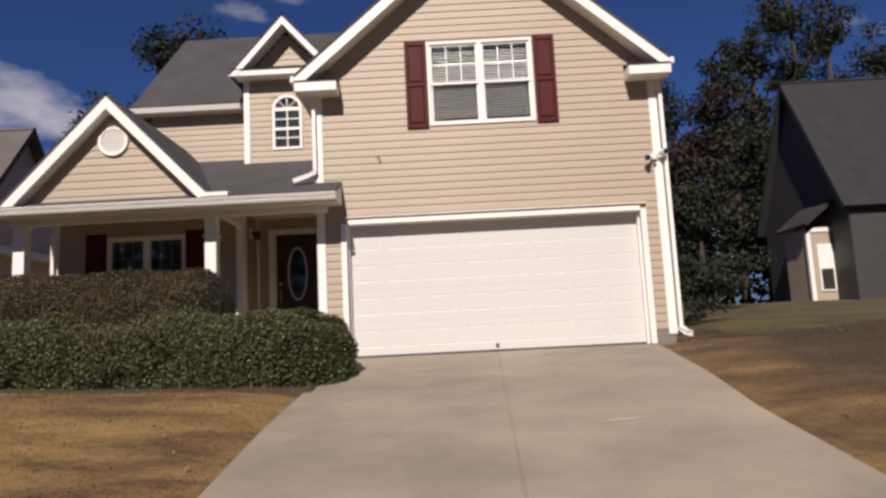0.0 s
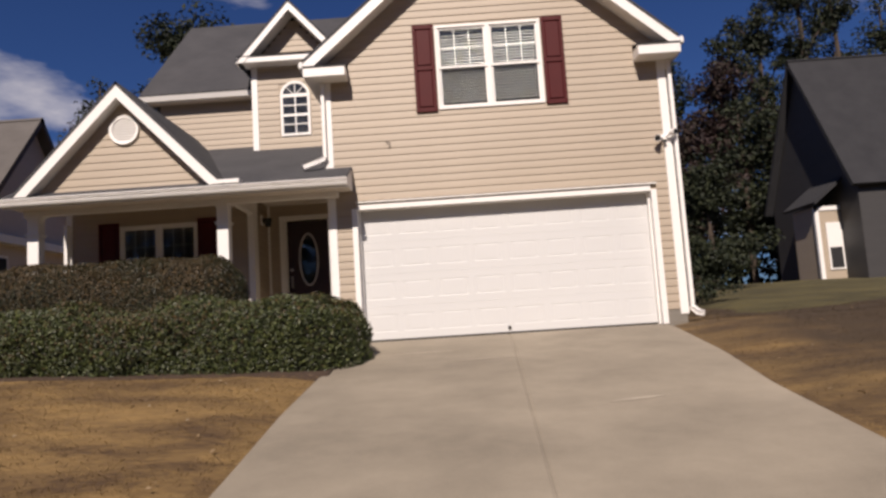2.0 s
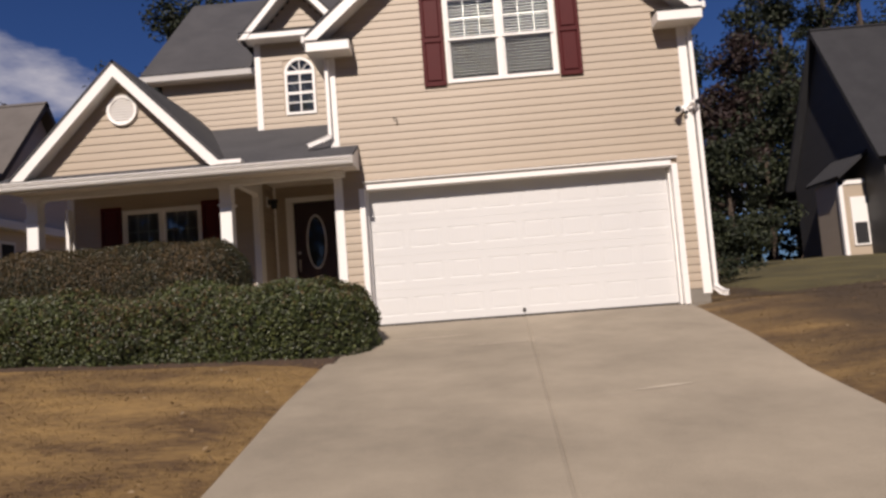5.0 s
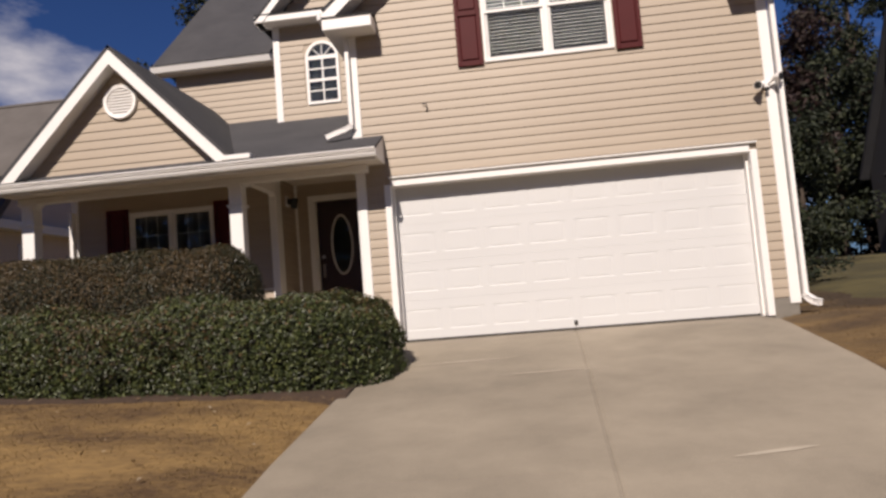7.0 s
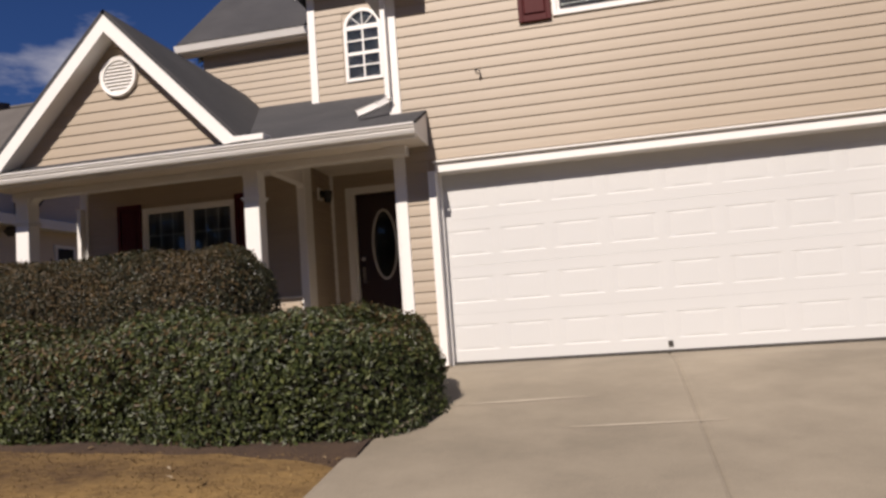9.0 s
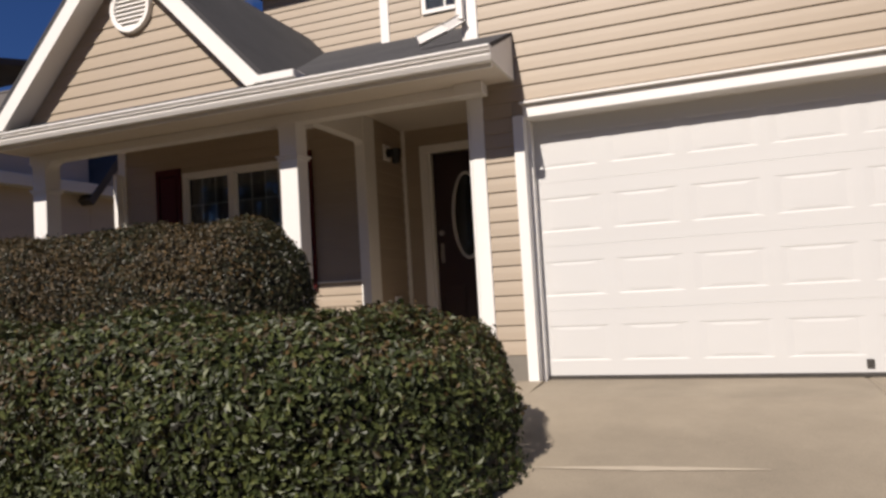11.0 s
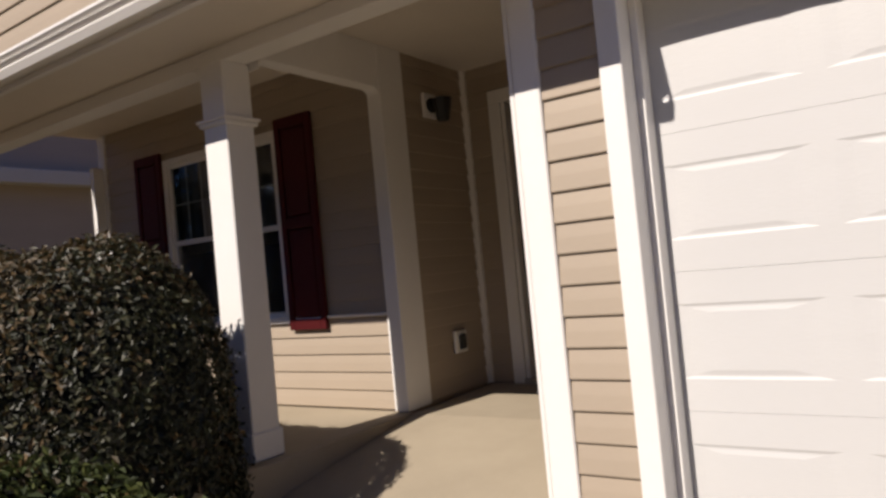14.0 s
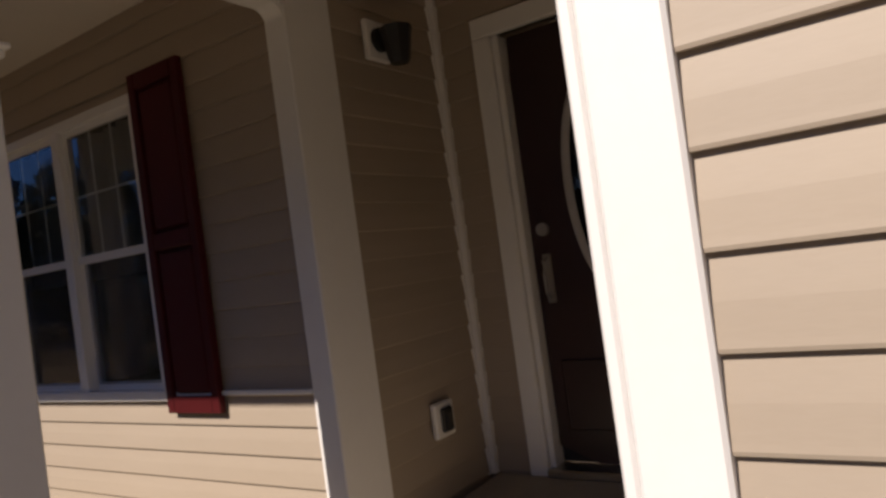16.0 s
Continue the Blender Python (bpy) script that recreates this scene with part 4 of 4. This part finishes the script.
def make_floodlight():
    e = thing("floodlight", "twin-head white security floodlight", "floodlight", at=(5.20, -0.035, 3.06))
    part("mount", box(-0.055, 0.055, -0.03, 0.0, -0.05, 0.05, 0.01), M_WHITE, e)
    for s, z in ((-1, -0.03), (1, 0.06)):
        part("lamp_head", tube([(s * 0.03, -0.03, 0.0), (s * 0.07, -0.07, z * 0.5), (s * 0.10, -0.10, z), (s * 0.15, -0.16, z - 0.01)], [0.015, 0.022, 0.04, 0.058], 12), M_WHITE, e)
        part("lens", tube([(s * 0.15, -0.161, z - 0.01), (s * 0.153, -0.165, z - 0.011)], 0.05, 12), M_BLACK, e)
    part("sensor", box(-0.025, 0.025, -0.075, -0.03, -0.1, -0.05, 0.008), M_BLACK, e)
    b = thing("wall_bracket", "small dark wire bracket fixed to the tan siding", "bracket", at=(0.60, -0.02, 3.26))
    part("hook", tube([(-0.03, 0.0, 0.05), (-0.03, -0.03, 0.05), (0.02, -0.03, 0.03), (0.03, -0.02, -0.03), (0.01, 0.0, -0.06)], 0.008, 6), M_BLACK, b)


make_floodlight()


# ---------- planting ----------
def leaf_mesh(name, centres, normals, size, material, parent, rng=None):
    """Many small folded leaves in one mesh: four corners each, bent along the midrib."""
    rng = rng or np.random.default_rng(3)
    n = len(centres)
    nr = normals + rng.normal(0, 0.55, (n, 3))
    nr /= np.linalg.norm(nr, axis=1)[:, None] + 1e-9
    d = rng.normal(0, 1, (n, 3))
    d -= (d * nr).sum(1)[:, None] * nr
    d /= np.linalg.norm(d, axis=1)[:, None] + 1e-9
    s = np.cross(nr, d)
    L = (size * rng.uniform(0.7, 1.35, n))[:, None]
    W = L * rng.uniform(0.42, 0.6, n)[:, None]
    base, tip = centres - d * L * 0.5, centres + d * L * 0.5 - nr * L * 0.12
    a, b = centres + s * W * 0.5 + nr * W * 0.14, centres - s * W * 0.5 + nr * W * 0.14
    v = np.stack([base, a, tip, b], 1).reshape(-1, 3)
    idx = np.arange(n)[:, None] * 4
    f = np.concatenate([idx + np.array([[0, 1, 2]]), idx + np.array([[0, 2, 3]])], 0)
    me = bpy.data.meshes.new(name)
    me.from_pydata(v.tolist(), [], f.tolist())
    me.materials.append(material)
    ob = new(name, me)
    ob.parent = parent
    return ob


def hedge(name, label, x0, x1, yc, half, ztop, zbase, leaf, size, n, seed, lump=0.07, pw=4.0, mixleaf=None, mix=0.0, droop=0.0):
    """A clipped hedge: a stadium in plan with a rounded top, uneven, covered in small leaves."""
    rng = np.random.default_rng(seed)
    h = thing(name, label, "hedge", at=(0, 0, 0))
    a, b = x0 + half, x1 - half
    def surf(px, py, pz, grow):
        """The point on the lumpy surface and its normal."""
        nz = noise.noise((px * 1.3 + seed, py * 1.3, pz * 1.3)) * lump + noise.noise((px * 4 + seed, py * 4, pz * 4)) * lump * 0.45
        return nz + grow
    crown = lambda x: ztop - droop * min(1.0, max(0.0, (x - x1 + 1.7) / 1.7)) ** 1.6
    base = lambda x: zbase + ground_z(x, yc) - ground_z(-1.0, yc)
    pts, nrm = [], []
    length = b - a
    per, top = 2 * length + 2 * math.pi * half, length * 2 * half + math.pi * half * half
    side = per * (ztop - zbase)
    for i in range(n):
        if rng.random() < side * 0.9 / (side * 0.9 + top):
            q = rng.random() * per
            zz = rng.random()
            if q < length:
                cx, dx, dy = a + q, 0.0, -1.0
            elif q < 2 * length:
                cx, dx, dy = a + q - length, 0.0, 1.0
            else:
                t = (q - 2 * length) / half
                dx, dy = math.cos(t), math.sin(t)
                cx = b if dx > 0 else a
            u = (max(0.0, 1 - max(0.0, zz * 2 - 1) ** pw)) ** (1 / pw) * (0.96 + 0.04 * min(1, zz * 3))
        else:
            while True:
                cx, dy2 = rng.uniform(x0, x1), rng.uniform(-half, half)
                ex = min(max(cx, a), b)
                r = math.hypot(cx - ex, dy2)
                if r <= half:
                    break
            u = r / half
            dx, dy = ((cx - ex) / r, dy2 / r) if r > 1e-6 else (0, 1)
            cx = ex
            zz = 0.5 + 0.5 * max(0.0, 1 - u ** pw) ** (1 / pw)
        zb = base(cx)
        x, y, z = cx + dx * u * half, yc + dy * u * half, zb
        z = zb + zz * (crown(x) - zb)
        gx = u ** (pw - 1)
        gz = max(0.0, zz * 2 - 1) ** (pw - 1)
        nv = Vector((dx * gx, dy * gx, gz * 1.0 + 0.05)).normalized()
        o = surf(x, y, z, rng.normal(0, 0.018) - abs(rng.normal(0, 0.02)))
        pts.append((x + nv.x * o, y + nv.y * o, z + nv.z * o))
        nrm.append(tuple(nv))
    P, N = np.array(pts), np.array(nrm)
    if mixleaf:
        zone = np.array([noise.noise((p[0] * 0.9 + seed, p[1] * 0.9, p[2] * 0.9)) for p in P])
        m = rng.random(n) < np.clip(mix * np.clip((P[:, 2] - zbase) / (ztop - zbase) * 1.5 - 0.2, 0.05, 1) * (1 + 2.2 * zone), 0, 0.95)
        leaf_mesh("bronzed_foliage", P[m], N[m], size, mixleaf, h, rng=rng)["kind"] = "stuff"
        P, N = P[~m], N[~m]
    leaf_mesh("foliage", P, N, size, leaf, h, rng=rng)["kind"] = "stuff"
    # closed dark shell for twigs, with the inner shade put into its colour
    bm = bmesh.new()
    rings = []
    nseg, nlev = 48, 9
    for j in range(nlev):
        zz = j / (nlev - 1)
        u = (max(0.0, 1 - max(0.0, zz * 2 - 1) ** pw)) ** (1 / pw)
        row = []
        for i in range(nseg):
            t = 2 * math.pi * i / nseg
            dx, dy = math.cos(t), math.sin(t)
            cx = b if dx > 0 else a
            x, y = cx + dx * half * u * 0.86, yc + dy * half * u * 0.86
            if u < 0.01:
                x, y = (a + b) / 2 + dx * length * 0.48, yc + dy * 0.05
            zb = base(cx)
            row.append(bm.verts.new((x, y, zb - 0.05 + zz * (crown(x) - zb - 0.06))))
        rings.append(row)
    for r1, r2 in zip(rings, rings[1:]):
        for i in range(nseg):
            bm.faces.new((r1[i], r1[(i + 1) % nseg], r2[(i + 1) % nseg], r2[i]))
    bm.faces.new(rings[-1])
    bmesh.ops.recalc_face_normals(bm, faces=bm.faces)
    part("shade_core", bm, M_CORE, h)
    return h


hedge("hedge", "clipped dark green broadleaf hedge beside the driveway", -8.5, 0.33, -2.16, 0.98, 0.68, -0.28, M_LEAF, 0.044, 115000, 11, lump=0.15, pw=3.0, mixleaf=M_LEAF2, mix=0.24, droop=0.06)
hedge("hedge", "taller bronze-tinged rounded hedge against the porch", -5.6, -1.62, -0.94, 0.64, 1.47, -0.05, M_LEAFD, 0.034, 70000, 12, lump=0.08, pw=2.05, mixleaf=M_LEAF2, mix=0.68)


def tree(x, y, h, spread, leafm, label, seed, bare=0.35, n=1500, size=0.34, clump=14):
    rng = np.random.default_rng(seed)
    z0 = ground_z(x, y) - 0.1
    t = thing("tree", label, "tree", at=(x, y, z0))
    lean = rng.normal(0, 0.25, 2)
    trunk_pts = [(lean[0] * f * f + rng.normal(0, 0.03), lean[1] * f * f, h * 0.9 * f) for f in np.linspace(0, 1, 7)]
    r0 = 0.014 * h + 0.05
    bm = tube(trunk_pts, [r0 * (1 - 0.85 * f) + 0.01 for f in np.linspace(0, 1, 7)], 8)
    cent = []
    for k in range(clump):
        f = rng.uniform(bare, 0.92)
        ang = rng.uniform(0, 2 * math.pi)
        reach = spread * rng.uniform(0.35, 1.0) * (1.15 - 0.75 * f)
        s = Vector(trunk_pts[min(6, int(f * 6 + 0.5))])
        e = s + Vector((math.cos(ang) * reach, math.sin(ang) * reach, h * rng.uniform(0.02, 0.12)))
        tube([s, (s + e) / 2 + Vector((0, 0, h * 0.01)), e], [r0 * 0.32, r0 * 0.2, r0 * 0.06], 5, bm)
        cent.append((e, reach))
        cent.append(((s + e) / 2, reach))
    cent.append((Vector(trunk_pts[-1]), spread * 0.5))
    part("trunk", bm, M_BARK, t)
    P, N = [], []
    for c, reach in cent:
        rad = spread * rng.uniform(0.22, 0.40)
        for q in range(n // len(cent)):
            d = rng.normal(0, 1, 3)
            d /= np.linalg.norm(d)
            rr = rad * rng.random() ** 0.45
            P.append((c.x + d[0] * rr, c.y + d[1] * rr, c.z + d[2] * rr * 0.7))
            N.append(d * 0.6 + np.array((0, 0, 0.5)))
    leaf_mesh("crown", np.array(P), np.array(N), size, leafm, t, rng=rng)["kind"] = "stuff"
    return t


G, RD = "tall dark green tree behind the houses", "dark red autumn tree behind the houses"
rt = np.random.default_rng(5)
for i, (x, y, h, sp, m, lab) in enumerate([
        (11.5, 26, 15, 3.2, M_TREERED, RD), (14.5, 30, 17, 3.4, M_TREE, G), (17.0, 27, 14, 3.2, M_TREERED, RD), (19.5, 31, 17.5, 3.4, M_TREE, G), (22.5, 34, 21, 3.0, M_TREE, G),
        (25.6, 34, 25, 3.4, M_TREE, G), (29.2, 36, 24, 3.6, M_TREE, G), (33.0, 37, 22, 3.8, M_TREE, G), (13.0, 22, 9, 3.2, M_TREERED, RD), (16.0, 22.5, 10, 3.4, M_TREE, G), (19.0, 24, 9, 3.4, M_TREERED, RD),
        (8.5, 30, 17.5, 3.4, M_TREERED, RD), (-16.6, 25, 14.5, 2.4, M_TREE, G), (-9.4, 20, 15.2, 4.0, M_TREE, G), (-22, 24, 12, 3.4, M_TREERED, RD), (-19.5, 30, 14, 3.0, M_TREERED, RD)]):
    tree(x, y, h, sp, m, lab, 40 + i, bare=0.25 if h < 11 else 0.4, n=11000 if x == -9.4 else 1500 if x == -16.6 else 5200, size=0.27, clump=26 if x == -9.4 else 18)
tree(9.9, 11.2, 4.6, 2.0, M_TREE, "rounded green shrub tree beside the house", 71, bare=0.06, n=7000, size=0.16, clump=22)
tree(7.3, 5.4, 1.9, 1.0, M_TREE, "loose grey-green shrub at the house corner", 72, bare=0.05, n=2600, size=0.09, clump=16)
tree(7.0, 9.0, 6.0, 1.7, M_TREERED, "dark slender tree beside the house", 73, bare=0.1, n=3600, size=0.2, clump=20)


# ---------- neighbouring houses ----------
def gable_house(name, label, x0, x1, y0, y1, z0, eave, ridge, along="x", wins=(), wallm=None, roofm=None):
    h = thing(name, label, "house", "structure")
    ov = 0.3
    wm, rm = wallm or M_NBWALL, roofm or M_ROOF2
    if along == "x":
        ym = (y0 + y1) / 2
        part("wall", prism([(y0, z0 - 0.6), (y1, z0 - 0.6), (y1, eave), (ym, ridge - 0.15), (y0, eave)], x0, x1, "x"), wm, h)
        k = (ridge - eave) / (ym - y0)
        for s, ye in ((-1, y0), (1, y1)):
            part("roof", slab([(x0 - ov, ye + s * ov, eave - k * ov + 0.1), (x1 + ov, ye + s * ov, eave - k * ov + 0.1), (x1 + ov, ym, ridge), (x0 - ov, ym, ridge)], 0.15), rm, h)
    else:
        xm = (x0 + x1) / 2
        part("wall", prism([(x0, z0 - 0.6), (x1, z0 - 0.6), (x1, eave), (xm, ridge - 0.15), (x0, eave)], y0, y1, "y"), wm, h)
        k = (ridge - eave) / (xm - x0)
        for s, xe in ((-1, x0), (1, x1)):
            part("roof", slab([(xe + s * ov, y0 - ov, eave - k * ov + 0.1), (xe + s * ov, y1 + ov, eave - k * ov + 0.1), (xm, y1 + ov, ridge), (xm, y0 - ov, ridge)], 0.15), rm, h)
    # panes are opaque near black, in place of shade behind glass
    for face, a, b, za, zb, p in wins:
        if face == "x":
            wd = part("window", box(p - 0.05, p + 0.02, a, b, za, zb), M_WHITE, h)
            part("pane", box(p - 0.06, p - 0.045, a + 0.08, b - 0.08, za + 0.08, zb - 0.08), M_DARK, wd)
        elif face == "X":
            wd = part("window", box(p - 0.02, p + 0.05, a, b, za, zb), M_WHITE, h)
            part("pane", box(p + 0.045, p + 0.06, a + 0.08, b - 0.08, za + 0.08, zb - 0.08), M_DARK, wd)
        else:
            wd = part("window", box(a, b, p - 0.05, p + 0.02, za, zb), M_WHITE, h)
            part("pane", box(a + 0.08, b - 0.08, p - 0.06, p - 0.045, za + 0.08, zb - 0.08), M_DARK, wd)
    return h


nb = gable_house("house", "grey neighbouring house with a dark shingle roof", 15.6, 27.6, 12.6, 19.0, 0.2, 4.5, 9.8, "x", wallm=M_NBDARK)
part("bay_wall", box(14.72, 15.61, 13.9, 15.6, 0.0, 3.6), M_SIDING, nb, "tan-sided bay")
part("bay_corner", box(14.68, 14.82, 13.86, 13.99, 0.3, 3.6), M_WHITE, nb)
part("bay_trim", box(14.68, 15.61, 13.86, 13.899, 3.45, 3.6), M_WHITE, nb)
bw = part("window", box(15.02, 15.57, 13.85, 13.899, 1.3, 3.0), M_WHITE, nb)
part("pane", box(15.08, 15.51, 13.84, 13.86, 1.36, 2.1), M_DARK, bw)
part("bay_roof", slab([(14.5, 13.5, 3.72), (14.5, 15.9, 3.72), (15.62, 15.9, 4.6), (15.62, 13.5, 4.6)], 0.1), M_ROOF2, nb)
nb2 = gable_house("house", "grey-beige neighbouring house with a steep gabled end and grey roof", -22.0, -10.2, 5.0, 10.8, 0.3, 3.2, 6.85, "x", wins=(("X", 6.1, 6.75, 1.9, 2.75, -10.2),), roofm=M_ROOF3)
part("wing_wall", box(-22.0, -10.2, -0.6, 4.99, -0.4, 4.3), M_NBWALL, nb2)
part("wing_wall", box(-22.0, -10.2, 10.81, 24.0, -0.4, 3.6), M_NBWALL, nb2)
part("wing_roof", slab([(-22.3, -0.9, 4.43), (-9.9, -0.9, 4.43), (-9.9, 4.6, 5.6), (-22.3, 4.6, 5.6)], 0.12), M_ROOF3, nb2)
part("eave_band", box(-10.199, -9.92, -0.85, 24.0, 3.04, 3.26, 0.01), M_WHITE, nb2)
part("corner_board", box(-10.22, -10.12, -0.63, -0.5, -0.3, 3.03), M_WHITE, nb2)


# ---------- lawn blades and litter ----------
def make_blades():
    rng = np.random.default_rng(9)
    P = []
    while len(P) < 90000:
        if rng.random() < 0.72:
            x, y = rng.uniform(-7.5, 0.0), rng.uniform(-10.5, -3.0)
        else:
            x, y = rng.uniform(4.4, 10.0), rng.uniform(-9.5, 4.0)
        l, r = drive_edge(y) if y < -0.05 else (0.0, 5.4)
        if l - 0.02 < x < r + 0.02:
            continue
        if noise.noise((x * 1.1, y * 1.1, 4.0)) + rng.normal(0, 0.35) < -0.25:
            continue
        P.append((x, y, ground_z(x, y) + 0.03 * noise.noise((x * 0.6, y * 0.6, 0))))
    P = np.array(P)
    n = len(P)
    ang, hgt, wd = rng.uniform(0, 2 * math.pi, n), rng.uniform(0.008, 0.02, n), rng.uniform(0.0025, 0.0055, n)
    lean = rng.normal(0, 0.02, (n, 2))
    d = np.stack([np.cos(ang) * wd, np.sin(ang) * wd, np.zeros(n)], 1)
    tip = P + np.stack([lean[:, 0], lean[:, 1], hgt], 1)
    v = np.stack([P - d, P + d, tip], 1).reshape(-1, 3)
    f = np.arange(n * 3).reshape(-1, 3)
    me = bpy.data.meshes.new("grass")
    me.from_pydata(v.tolist(), [], f.tolist())
    me.materials.append(M_BLADE)
    tagged(new("grass", me), "short dry tan grass blades on the lawn", "grass", kind="stuff")


make_blades()


def make_bed():
    """Mulched soil under and in front of the hedges."""
    bm = bmesh.new()
    xs, ys = np.arange(-8.8, 0.01, 0.2), np.arange(-3.35, -0.29, 0.15)
    def z(x, y):
        return ground_z(x, y) + (0.03 * noise.noise((x * 0.6, y * 0.6, 0)) if x < -0.6 else 0) + 0.018 + 0.012 * noise.noise((x * 5, y * 5, 1))
    g = [[bm.verts.new((x, y + (0.10 * noise.noise((x * 1.3, 0, 7)) if j == 0 else 0), z(x, y) - (0.05 if j == 0 else 0))) for x in xs] for j, y in enumerate(ys)]
    for j in range(len(ys) - 1):
        for i in range(len(xs) - 1):
            if not (xs[i] > -2.3 and ys[j] > -1.45):
                bm.faces.new((g[j][i], g[j][i + 1], g[j + 1][i + 1], g[j + 1][i]))
    tagged(obj("planting_bed", bm, M_DIRT, smooth=True), "reddish-brown mulched soil bed under the hedges", "soil", kind="structure")


def make_scuffs():
    for cx, cy, ang, ln, wd in ((3.13, -5.25, 12, 0.55, 0.035), (1.0, -2.0, 4, 1.2, 0.03), (1.9, -2.75, 2, 1.1, 0.02)):
        bm = bmesh.new()
        up, dn = [], []
        for k in range(13):
            f = k / 12
            w = wd * math.sin(math.pi * f) * (0.6 + 0.6 * abs(noise.noise((f * 5, cx, cy)))) + 0.004
            u = (f - 0.5) * ln
            for lst, sg in ((up, 1), (dn, -1)):
                x, y = cx + math.cos(radians(ang)) * u - math.sin(radians(ang)) * w * sg, cy + math.sin(radians(ang)) * u + math.cos(radians(ang)) * w * sg
                lst.append(bm.verts.new((x, y, -0.02 - 0.125 * max(0, -y - 0.8) + 0.004)))
        for k in range(12):
            bm.faces.new((up[k], up[k + 1], dn[k + 1], dn[k]))
        tagged(obj("scrape_mark", bm, M_SCUFF), "pale scrape mark worn into the concrete driveway", "stain", kind="structure")


def make_woods():
    rng = np.random.default_rng(21)
    for name, label, n, size, fx, fy, h in (
            ("woods", "dark undergrowth of the woods behind the houses", 9000, 0.55, (5.5, 45), (23, 33), 7.5),
            ("woods", "dark tree line behind the neighbouring house", 5000, 0.6, (-45, -9), (20, 30), 6.0),
            # added out of view to darken pane reflections and cut low sky light
            ("woods", "unseen tree line added across the street for reflections", 16000, 1.7, (-130, 70), (-58, -44), 27.0)):
        x, y = rng.uniform(*fx, n), rng.uniform(*fy, n)
        top = np.array([h * (0.75 + 0.5 * noise.noise((a * 0.16, c * 0.16, 2.0))) for a, c in zip(x, y)])
        z0 = np.array([ground_z(a, c) for a, c in zip(x, y)])
        P = np.stack([x, y, z0 + top * rng.random(n) ** 0.8], 1)
        N = rng.normal(0, 1, (n, 3)) + np.array((0, 0, 0.4))
        o = leaf_mesh(name, P, N, size, M_WOODS, None, rng=rng)
        tagged(o, label, "woods", kind="stuff")


def make_litter():
    rng = np.random.default_rng(33)
    P = []
    while len(P) < 260:
        x, y = (rng.uniform(-6, 0.0), rng.uniform(-9, -3.1)) if rng.random() < 0.6 else (rng.uniform(4.6, 9), rng.uniform(-8, 3))
        l, r = drive_edge(y) if y < -0.05 else (0.0, 5.4)
        if l - 0.05 < x < r + 0.05:
            continue
        P.append((x, y, ground_z(x, y) + 0.03 * noise.noise((x * 0.6, y * 0.6, 0)) + 0.035))
    o = leaf_mesh("leaf_litter", np.array(P), np.tile(np.array((0, 0, 1.5)), (len(P), 1)), 0.05, M_LITTER, None, rng=rng)
    tagged(o, "scattered dry fallen leaves on the lawn", "leaves", kind="stuff")


make_bed()
make_scuffs()
make_woods()
make_litter()


def make_side_lawns():
    for x0, x1, y0, y1 in ((-14.0, -6.0, -9.0, 9.0), (6.4, 18.0, 0.4, 16.0)):
        xs, ys = np.arange(x0, x1 + 0.01, 0.5), np.arange(y0, y1 + 0.01, 0.5)
        bm = bmesh.new()
        def z(x, y):
            edge = min(x - x0, x1 - x, y - y0, y1 - y)
            return ground_z(x, y) + 0.03 * noise.noise((x * 0.6, y * 0.6, 0)) + 0.035 * min(1, max(-1, (edge - 0.6) + 0.8 * noise.noise((x * 0.7, y * 0.7, 3))))
        g = [[bm.verts.new((x, y, z(x, y))) for x in xs] for y in ys]
        for j in range(len(ys) - 1):
            for i in range(len(xs) - 1):
                bm.faces.new((g[j][i], g[j][i + 1], g[j + 1][i + 1], g[j + 1][i]))
        tagged(obj("lawn", bm, M_GREEN, smooth=True), "olive green lawn beside the neighbouring house", "lawn", kind="structure")


make_side_lawns()
make_downspout("downspout", [(XPL + 0.02, YW - 0.075, 2.42), (XPL + 0.02, YW - 0.075, FLOOR + 0.02)], "white downspout at the end of the porch")
